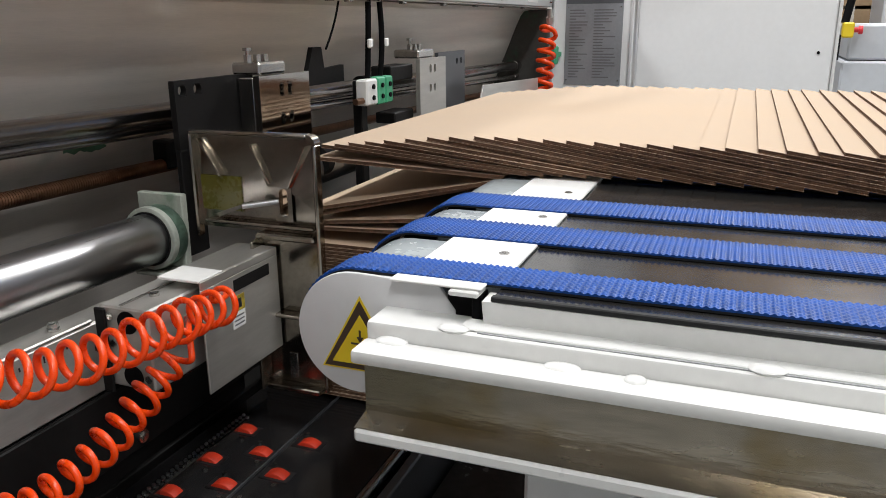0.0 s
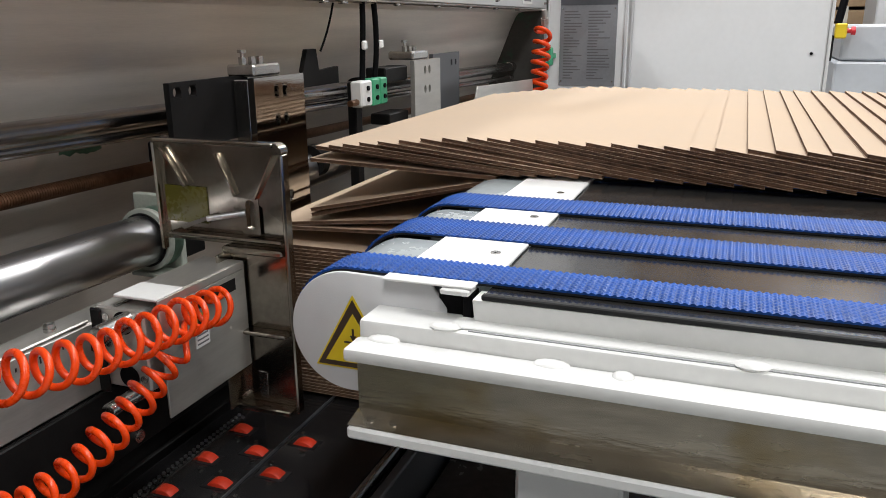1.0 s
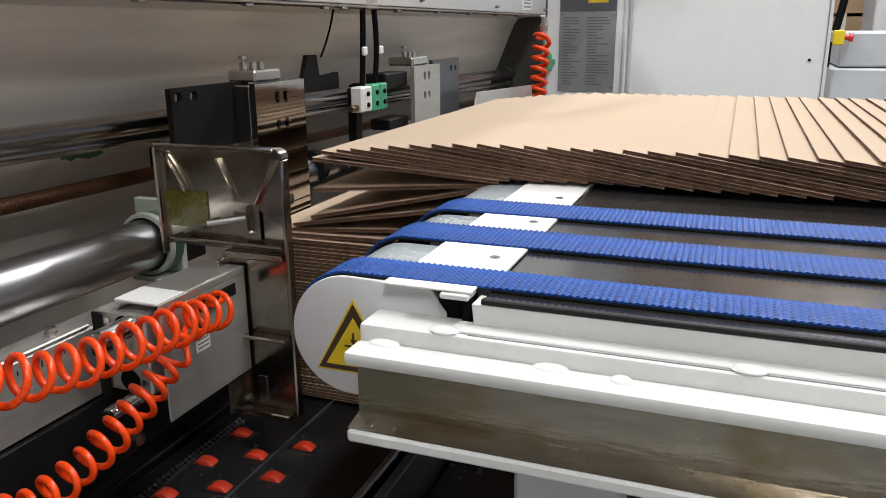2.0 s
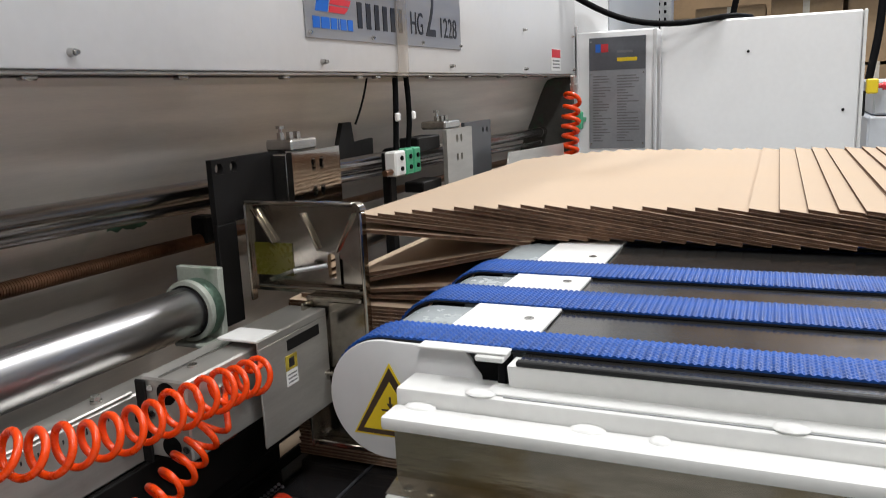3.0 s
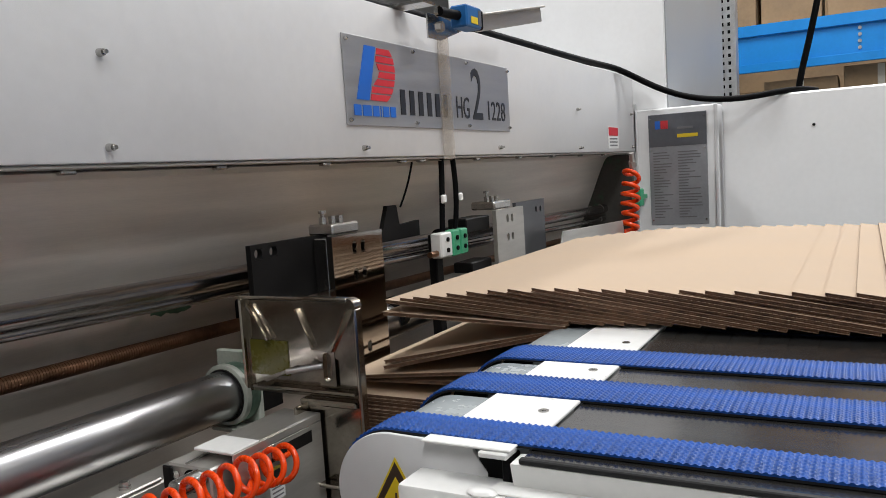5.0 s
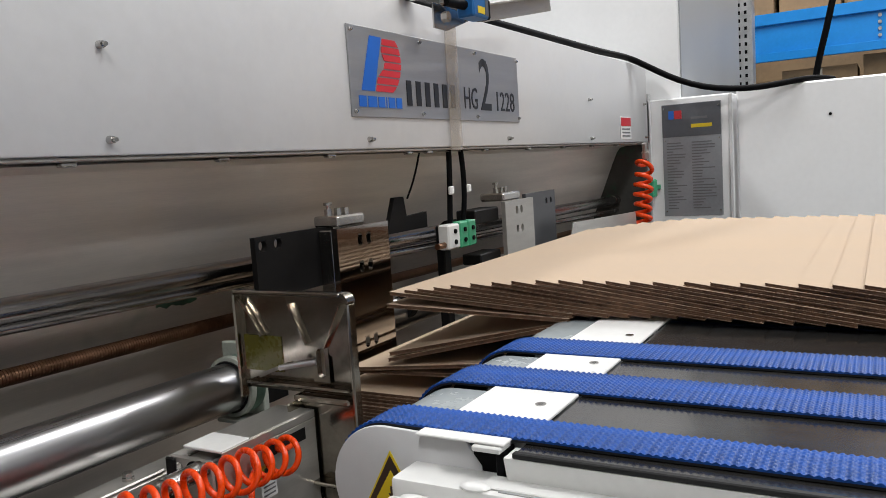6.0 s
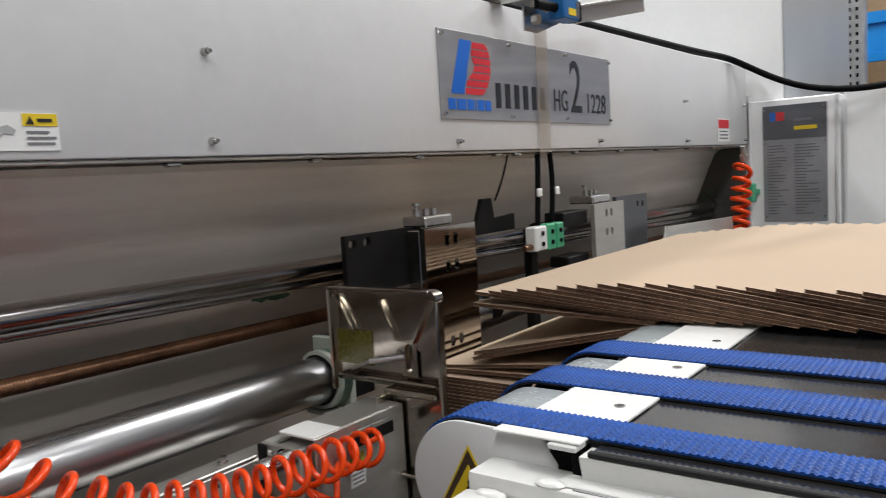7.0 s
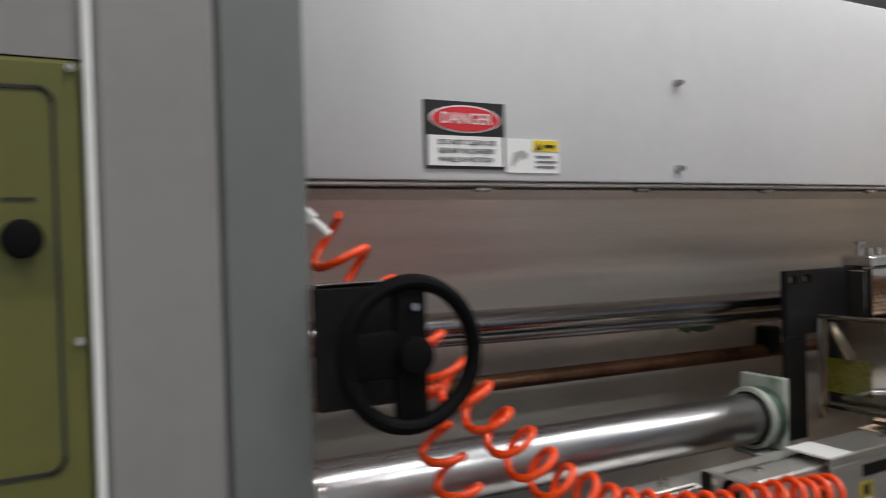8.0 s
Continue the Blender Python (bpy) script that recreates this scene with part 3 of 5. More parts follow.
def far_frame():
    X = 3.66
    t = thing("side_frame_panel", "white machine side panel carrying a grey data plate", "machine panel", (X, 0.86, FLOOR))
    bm = bmesh.new()
    box(bm, 0, 0.35, -0.18, 0.6, 0, 1.545, bev=0.006)
    part("panel", bm, WHITE_LIT, t)
    part("edge_fold", B(-0.012, -0.0005, -0.18, -0.165, 0.0, 1.543, bev=0.003), WHITE, t)
    part("edge_fold", B(-0.012, -0.0005, 0.175, 0.19, 0.0, 1.543, bev=0.003), WHITE, t)
    d = thing("data_plate", "grey metal data plate with faded table print", "data plate", (X, 0.8555, 1.7155))
    part("plate", B(-0.004, -0.0005, -0.1285, 0.1285, -0.2515, 0.2515, bev=0.001), PLATE_GREY, d)
    part("header", B(-0.0055, -0.003, -0.1265, 0.1265, 0.105, 0.249), PLATE_DARK, d)
    part("emblem_bar", B(-0.007, -0.005, 0.075, 0.098, 0.185, 0.222), LOGO_BLUE, d)
    part("emblem_stripe", B(-0.007, -0.005, 0.04, 0.072, 0.185, 0.222), SIGN_RED, d)
    part("word_bar", B(-0.007, -0.005, -0.09, 0.0, 0.142, 0.158), YELLOW, d)
    part("word_bar", B(-0.007, -0.005, -0.07, 0.0, 0.18, 0.19), INK, d)
    rnd = random.Random(5)
    for i in range(24):
        for a, b in ((0.02, 0.11), (-0.11, 0.0)):
            w = rnd.uniform(0.3, 0.95)
            part("word_bar", B(-0.0055, -0.0035, a + (b - a) * (1 - w), b, 0.075 - i * 0.0128, 0.080 - i * 0.0128), INK, d)
    for by in (-0.118, 0.118):
        for bz in (-0.23, 0.09, 0.233):
            bolt(d, -0.003, by, bz, "x", 0.004)
    t = thing("machine_door", "large plain white machine door panel", "machine panel", (X + 0.015, 0.27, FLOOR))
    part("panel", B(0, 0.1, -0.405, 0.395, 0.02, 1.562, bev=0.008), WHITE_LIT, t)
    part("edge_strip", B(-0.012, 0.02, -0.418, -0.4055, 0.02, 1.562, bev=0.003), WHITE_GLOSS, t)
    for by, bz in ((-0.348, 1.162), (0.029, 1.42)):
        part("lock", C((0.001, by, bz), (-0.006, by, bz), 0.006, 14), BLACK_PLASTIC, t)
    t = thing("upper_side_frame", "tall white side frame rising beyond the beam", "machine frame", (3.7, 1.4, 1.99))
    part("body", B(0, 1.62, -0.494, 0.6, 0.002, 1.5, bev=0.006), WHITE_LIT, t)
    # The white frame's shaded side, painted grey on a thin skin.
    part("side_skin", B(0.004, 1.62, -0.5, -0.4945, 0.004, 1.5, bev=0.002), SKIN_SHADED, t, "side skin painted grey for the frame's shaded side")
    # rack upright with punched holes
    t = thing("rack_upright", "galvanised rack upright with punched holes", "rack upright", (5.5, 0.905, FLOOR))
    part("web", B(0, 0.006, -0.06, 0.05, 0, 3.4), GALV, t)
    part("flange", B(0.0065, 0.12, 0.044, 0.05, 0, 3.4), GALV, t)
    part("flange", B(0.0065, 0.12, -0.06, -0.054, 0, 3.4), GALV, t)
    bm = bmesh.new()
    for i in range(44):
        for dy in (-0.02, 0.02):
            box(bm, -0.002, 0.002, dy - 0.008, dy + 0.008, 1.2 + i * 0.05, 1.222 + i * 0.05)
    tagged(part("hole", bm, BLACK_PLASTIC, t), kind="stuff")
    # cable along the top
    tagged(tube("power_cable", [(1.1, 1.14, 2.16), (1.6, 1.1, 2.16), (2.0, 1.075, 2.16), (2.7, 1.07, 2.161), (3.2, 1.07, 2.166), (3.45, 1.06, 2.175), (3.52, 0.93, 2.085), (3.55, 0.77, 2.012), (3.6, 0.56, 1.995), (3.67, 0.41, 2.026), (3.74, 0.33, 2.026), (3.9, 0.30, 2.026)], 0.013, BLACK_PLASTIC),
           "thick black cable draped over the machine panels", "cable")
    tagged(tube("hanging_cable", [(4.5, 0.45, 1.6), (4.5, 0.425, 2.05), (4.5, 0.38, 2.23), (4.5, 0.31, 2.52), (4.5, 0.2, 3.2), (4.5, 0.18, CEIL)], 0.016, BLACK_PLASTIC),
           "thick black cable hanging down behind the machine door", "cable")


far_frame()


def neighbour_machine():
    t = thing("grey_cabinet", "grey sheet metal machine cabinet with an emergency stop", "cabinet", (4.3, -0.95, FLOOR))
    part("body", B(0, 0.9, -0.9, 0.72, 0, 1.1, bev=0.01), CABINET_GREY, t)
    part("upper_body", B(0.02, 0.9, -0.9, 0.70, 1.105, 1.27, bev=0.01), CABINET_GREY, t)
    e = thing("emergency_stop", "yellow emergency stop box with a red mushroom button", "switch", (4.26, -0.24, 1.695))
    part("box", B(-0.03, 0.03, -0.02, 0.03, -0.035, 0.035, bev=0.006), YELLOW, e)
    part("button", cyl(C((-0.0, -0.02, 0), (0.0, -0.04, 0), 0.012, 16), (0, -0.04, 0), (0, -0.058, 0), 0.02, 20), SIGN_RED, e)
    part("bracket", B(-0.01, 0.04, 0.03, 0.05, -0.14, -0.02, bev=0.004), BLACK, e)
    tagged(tube("machine_cable", [(4.26, -0.22, 1.73), (4.28, -0.235, 1.82), (4.3, -0.26, 1.95), (4.35, -0.27, 2.2), (4.4, -0.3, 3.0)], 0.018, BLACK_PLASTIC), "black cable rising from the emergency stop", "cable")
    t = thing("white_cabinet", "tall pale switch cabinet behind the grey one", "cabinet", (6.0, -1.6, FLOOR))
    part("body", B(0, 0.6, -0.7, 1.0, 0, 1.75, bev=0.01), WHITE, t)
    part("door", B(-0.02, -0.001, -0.68, 0.14, 0.1, 1.7, bev=0.004), WHITE, t)
    part("window", B(-0.025, -0.0205, 0.3, 0.75, 1.32, 1.6, bev=0.004), BLACK_PLASTIC, t)


neighbour_machine()


def racking():
    g = thing("storage_rack", "blue pallet rack with a long blue beam", "rack", (7.0, 0.0, FLOOR))
    for z0 in (2.02, 3.6):
        bm = bmesh.new()
        box(bm, 0, 0.06, -5.5, 1.5, z0, z0 + 0.31, bev=0.004)
        part("beam", bm, RACK_BLUE, g)
        part("beam_lip", B(-0.035, -0.0005, -5.5, 1.5, z0 + 0.24, z0 + 0.33, bev=0.004), RACK_BLUE, g)
        part("beam_lip", B(-0.035, -0.0005, -5.5, 1.5, z0 - 0.05, z0 + 0.02, bev=0.004), RACK_BLUE, g)
        part("deck", B(0.061, 1.2, -5.5, 1.5, z0 + 0.28, z0 + 0.32), BOX_BROWN, g)
    for py in (1.52, -1.2, -3.9):
        part("post", B(0.07, 0.17, py - 0.05, py + 0.05, 0, 5.2, bev=0.004), RACK_BLUE, g)
    for py in (0.14,):
        for i in range(5):
            part("bolt", C((-0.001, py, 2.08 + i * 0.05), (-0.012, py, 2.08 + i * 0.05), 0.014, 8), GALV, g)
    rnd = random.Random(3)
    for z0, hh in ((FLOOR + 2.34, 0.62), (FLOOR + 1.36, 0.62), (FLOOR + 0.7, 0.7), (FLOOR, 0.68)):
        y = 1.35
        while y > -4.5:
            w = rnd.uniform(0.42, 0.62)
            h = hh * rnd.uniform(0.75, 1.0)
            c = thing("carton", "plain brown corrugated carton stored on the rack", "carton", (7.45, y - w / 2, z0), "cartons on the rack")
            part("body", B(-0.3, 0.3, -w / 2 + 0.02, w / 2 - 0.02, 0.0, h, bev=0.006), BOX_BROWN, c)
            part("tape", B(-0.302, -0.3005, -0.025, 0.025, h * 0.7, h - 0.006), TAPE, c)
            y -= w
    solo("rack_backing", B(10.3, 10.4, -6, 2.5, FLOOR, 5.5), BOX_BROWN, "wall of stacked brown pallet loads", "pallet load", kind="structure")


racking()


def near_column():
    t = thing("near_side_frame", "grey side frame column with an olive door", "machine frame", (0.0, 1.1, FLOOR))
    part("front_face", B(0.053, 0.137, -0.20, 0.3, 0, 3.2, bev=0.004), COLUMN_DEEP_SHADE, t)
    part("main_face", B(-0.053, 0.050, -0.21, 0.3, 0, 3.2, bev=0.006), COLUMN_SHADED, t)
    part("door_trim", B(-0.060, -0.0535, -0.215, -0.1, 0, 3.2, bev=0.002), WHITE_GLOSS, t)
    d = part("olive_door", B(-0.6, -0.061, -0.203, -0.1, 0.2, 1.4445, bev=0.004), OLIVE, t, "olive green painted door panel")
    bm = bmesh.new()
    box(bm, -0.5, -0.097, -0.2045, -0.2025, 1.418, 1.421)
    box(bm, -0.5, -0.097, -0.2045, -0.2025, 1.098, 1.101)
    box(bm, -0.0855, -0.0825, -0.2045, -0.2025, 1.113, 1.406)
    for (cx, cz, a0) in ((-0.0975, 1.4065, 0), (-0.0975, 1.1125, -90)):
        for k in range(9):
            g = radians(a0 + 10 * k + 5)
            box(bm, cx + 0.0135 * math.cos(g) - 0.0018, cx + 0.0135 * math.cos(g) + 0.0018, -0.2045, -0.2025, cz + 0.0135 * math.sin(g) - 0.0018, cz + 0.0135 * math.sin(g) + 0.0018)
    part("groove", bm, SIGN_BLACK, d)
    part("knob", C((-0.110, -0.2025, 1.295), (-0.110, -0.222, 1.295), 0.016, 28, bev=0.003), BLACK_PLASTIC, d)
    part("pointer_mark", B(-0.123, -0.099, -0.2045, -0.2025, 1.327, 1.329), SIGN_BLACK, d)
    part("top_face", B(-0.6, -0.061, -0.2, -0.1, 1.446, 3.2), COLUMN_SHADED, t)
    for bz in (1.208, 1.437):
        part("bolt", cyl(C((-0.07, -0.2025, bz), (-0.07, -0.208, bz), 0.004, 10), (-0.07, -0.207, bz), (-0.07, -0.214, bz), 0.0025, 8), STEEL, d)
    # handwheel and its bracket
    k = thing("wheel_bracket", "black steel bracket plate on the side frame", "bracket", (0.22, 0.895, 1.632))
    part("plate", B(-0.0825, 0.02, -0.005, 0.008, -0.064, 0.0595, bev=0.003), BLACK, k)
    part("top_edge", B(-0.0825, 0.02, -0.006, 0.009, 0.06, 0.0625, bev=0.001), STEEL, k)
    for bz in (-0.05, 0.045):
        part("bolt", C((0.008, -0.005, bz), (0.008, -0.011, bz), 0.007, 6), STEEL, k)
    w = thing("handwheel", "black two-spoked handwheel on the side frame", "handwheel", (0.212, 0.835, 1.626))
    bm = bmesh.new()
    ring = []
    R, r = 0.069, 0.008
    for i in range(48):
        a = 2 * math.pi * i / 48
        row = []
        for j in range(12):
            q = 2 * math.pi * j / 12
            rr = R + r * math.cos(q)
            row.append(bm.verts.new((rr * math.cos(a), r * 1.25 * math.sin(q), rr * math.sin(a))))
        ring.append(row)
    for i in range(48):
        for j in range(12):
            bm.faces.new([ring[i][j], ring[(i + 1) % 48][j], ring[(i + 1) % 48][(j + 1) % 12], ring[i][(j + 1) % 12]])
    bmesh.ops.recalc_face_normals(bm, faces=bm.faces)
    part("rim", bm, BLACK_PLASTIC, w)
    part("spoke", B(-0.017, 0.017, -0.004, 0.010, -0.066, 0.066, bev=0.005, seg=2), BLACK_PLASTIC, w)
    part("spoke", B(-0.066, 0.0, -0.003, 0.008, -0.022, 0.024, bev=0.005, seg=2), BLACK_PLASTIC, w)
    part("hub", C((0, -0.016, 0), (0, 0.055, 0), 0.018, 28, bev=0.003), BLACK_PLASTIC, w)
    part("crank_peg", C((0.0, -0.003, 0.046), (0.0, -0.012, 0.046), 0.004, 12), STEEL, w)


near_column()


def top_sensor():
    t = thing("photo_sensor", "blue photoelectric sensor on a steel bracket over the beam", "sensor", (1.72, 1.0, BZ1))
    x, y, z = t.location
    part("case", B(1.69 - x, 1.768 - x, -0.085, -0.04, -0.045, 0.006, bev=0.004), SENSOR_BLUE, t)
    part("sticker", B(1.71 - x, 1.745 - x, -0.0862, -0.084, -0.036, -0.02), YELLOW, t)
    part("sticker", B(1.749 - x, 1.764 - x, -0.0862, -0.084, -0.038, -0.002), PLATE_DARK, t)
    part("back_cap", B(1.7685 - x, 1.786 - x, -0.082, -0.043, -0.043, 0.004, bev=0.004), BLACK_PLASTIC, t)
    part("indicator", C((1.735 - x, -0.06, 0.006), (1.735 - x, -0.06, 0.010), 0.006, 12), SIGN_RED, t)
    bm = bmesh.new()
    prism(bm, [(1.60 - x, -0.02), (1.60 - x, -0.075), (1.66 - x, -0.075), (1.78 - x, -0.036), (1.78 - x, -0.03), (1.66 - x, -0.02)], "y", -0.03, -0.026)
    part("bracket", bm, STEEL, t)
    part("foot", B(1.585 - x, 1.64 - x, -0.03, 0.10, 0.001, 0.007), STEEL, t)
    part("connector", C((1.60 - x, -0.06, -0.022), (1.6895 - x, -0.06, -0.018), 0.011, 16), BLACK_PLASTIC, t)
    bm = bmesh.new()
    cyl(bm, (1.605 - x, -0.05, -0.055), (1.605 - x, -0.065, -0.055), 0.012, 6)
    cyl(bm, (1.605 - x, -0.05, -0.02), (1.605 - x, -0.06, -0.02), 0.012, 6)
    part("bolt", bm, STEEL, t)
    a = part("arm", B(0.0, 0.38, -0.004, 0.004, -0.021, 0.021, bev=0.002), ALU, t, "channel-shaped aluminium arm")
    a.matrix_local = pose(1.784 - x, -0.06, -0.024, 0, -11, -4)
    a2 = part("arm_lip", B(0.0, 0.38, -0.02, -0.0045, 0.016, 0.021, bev=0.001), ALU, t)
    a2.matrix_local = pose(1.784 - x, -0.06, -0.024, 0, -11, -4)


top_sensor()


# ---- feed table with wheels ----
TZ = 1.039


def feed_table():
    t = thing("feed_table", "black steel feed table with rows of red wheels", "feed table", (1.5, 0.87, 0.934))
    x, y, z = t.location
    part("bed", B(-1.35, 1.9, -0.17, 0.19, 0.0, 0.10, bev=0.003), TABLE_BLACK, t, "glossy black steel bed")
    part("edge_rail", B(-1.35, 1.9, -0.186, -0.1705, 0.0, 0.104, bev=0.003), CHROME, t)
    part("edge_rail", B(-1.35, 1.9, -0.215, -0.196, -0.02, 0.096, bev=0.003), DARK_PLATE, t)
    part("divider", B(-1.35, -0.41, 0.124, 0.129, 0.1, 0.110), STEEL, t)
    part("divider", B(-1.35, 1.0, 0.015, 0.018, 0.1, 0.104), DARK_PLATE, t)
    bm = bmesh.new()
    for i in range(60):
        for j in range(2):
            cyl(bm, (-1.05 + i * 0.0112 + j * 0.0056, 0.14 + j * 0.012, 0.0985), (-1.05 + i * 0.0112 + j * 0.0056, 0.14 + j * 0.012, 0.1035), 0.0042, 8, 0.003)
    part("stud_strip", bm, CHROME, t)
    rows = ((0.85, 1.068), (0.915, 1.014), (0.985, 0.967))
    for wy, wx in rows:
        for i in range(-6, 5):
            cx = wx + i * 0.104 - x
            if cx + x > 1.10:
                continue
            cy = wy - y
            part("wheel_pocket", B(cx - 0.016, cx + 0.016, cy - 0.027, cy + 0.027, 0.0995, 0.1012), RUBBER, t)
            part("feed_wheel", C((cx - 0.011, cy, 0.081), (cx + 0.011, cy, 0.081), 0.028, 28, bev=0.002), RED_WHEEL, t)
            part("screw", C((cx - 0.03, cy - 0.012, 0.1), (cx - 0.03, cy - 0.012, 0.1035), 0.005, 10), STEEL, t)
            part("screw", C((cx + 0.028, cy + 0.02, 0.1), (cx + 0.028, cy + 0.02, 0.1035), 0.004, 10), STEEL, t)
    part("base", B(-1.3, 1.85, -0.16, 0.18, FLOOR - z, -0.0005, bev=0.005), GREY_PAINT, t, "grey machine base")
    solo("lower_tray", B(0.9, 2.3, -0.5, 0.648, FLOOR, 0.934, bev=0.003), DARK_TRAY, "dark brown-grey sheet metal tray below the conveyor", "tray")


feed_table()


# ---- conveyor of the pre-feeder ----
BELT_Z = 1.500
NOSE_Y, NOSE_Z, NOSE_R = 0.556, 1.432, 0.066
BELTS = [(0.712, 0.056), (0.868, 0.078), (1.028, 0.078)] + [(1.30 + 0.162 * i, 0.078) for i in range(6)]
Y_END = -2.2


BELT_OUT = BELT_Z - NOSE_Z
ARC = math.pi * BELT_OUT
LINK = 0.0142


def belt_at(u):
    """Place and pitch angle on the belt's loop, u metres from the top of the nose (negative: along the bed)."""
    if u <= 0:
        return NOSE_Y + u, BELT_Z, 0.0
    if u < ARC:
        a = u / BELT_OUT
        return NOSE_Y + BELT_OUT * math.sin(a), NOSE_Z + BELT_OUT * math.cos(a), math.degrees(a)
    return NOSE_Y - (u - ARC), NOSE_Z - BELT_OUT, 180.0


def link_mesh(width):
    """Two ridges of the rough-top belt, with offset knobs."""
    bm = bmesh.new()
    cols, steps = 2 * round(width / 0.0039), 12
    rows = []
    for i in range(steps + 1):
        y = -LINK / 2 + LINK * i / steps
        row = []
        for c in range(cols + 1):
            ridge = 0.5 - 0.5 * math.cos(2 * math.pi * (2 * i / steps + (0.3 if c // 2 % 2 else 0.0)))
            h = 0.0002 + 0.0016 * ridge * (0.35 if c % 2 else 1.0)
            row.append(bm.verts.new((width * c / cols, y, h)))
        row.append(bm.verts.new((width, y, -0.0015)))
        row.append(bm.verts.new((0, y, -0.0015)))
        rows.append(row)
    m = len(rows[0])
    for a, b in zip(rows, rows[1:]):
        for c in range(m):
            bm.faces.new([a[c], a[(c + 1) % m], b[(c + 1) % m], b[c]])
    bmesh.ops.recalc_face_normals(bm, faces=bm.faces)
    me = mesh_of("belt_link_mesh", bm, BLUE_BELT)
    me.polygons.foreach_set("use_smooth", [True] * len(me.polygons))
    return me


LINK_MESHES = {w: link_mesh(w) for w in (0.056, 0.078)}
LINKS = []            # (part, place on the loop at the start)
U_TAIL = -1.3


def belt_links(bx, width, parent, first, last, moving):
    n = int((last - first) / LINK)
    for i in range(n):
        u = first + (i + 0.5) * LINK
        y, z, a = belt_at(u)
        o = new("belt_link", LINK_MESHES[width])
        o.parent = parent
        o.matrix_basis = pose(bx, y, z, -a)
        if moving:
            LINKS.append((o, bx, u))


def under_band(bx, width, parent):
    """The smooth inner layer under the links."""
    pts_o, pts_i = [], []
    for j in range(61):
        u = -2.7 + 2.7 * j / 20 if j <= 20 else (j - 20) * (ARC + 0.05) / 40
        y, z, a = belt_at(u)
        g = radians(a)
        pts_o.append((y - 0.0017 * math.sin(g), z - 0.0017 * math.cos(g)))
        pts_i.append((y - 0.0042 * math.sin(g), z - 0.0042 * math.cos(g)))
    bm = bmesh.new()
    rows = []
    for (yo, zo), (yi, zi) in zip(pts_o, pts_i):
        rows.append([bm.verts.new((bx + 0.0005, yo, zo)), bm.verts.new((bx + width - 0.0005, yo, zo)), bm.verts.new((bx + width - 0.0005, yi, zi)), bm.verts.new((bx + 0.0005, yi, zi))])
    for a, b in zip(rows, rows[1:]):
        for c in range(4):
            bm.faces.new([a[c], a[(c + 1) % 4], b[(c + 1) % 4], b[c]])
    bmesh.ops.recalc_face_normals(bm, faces=bm.faces)
    part("inner_layer", bm, RUBBER, parent, "black rubber inner layer")


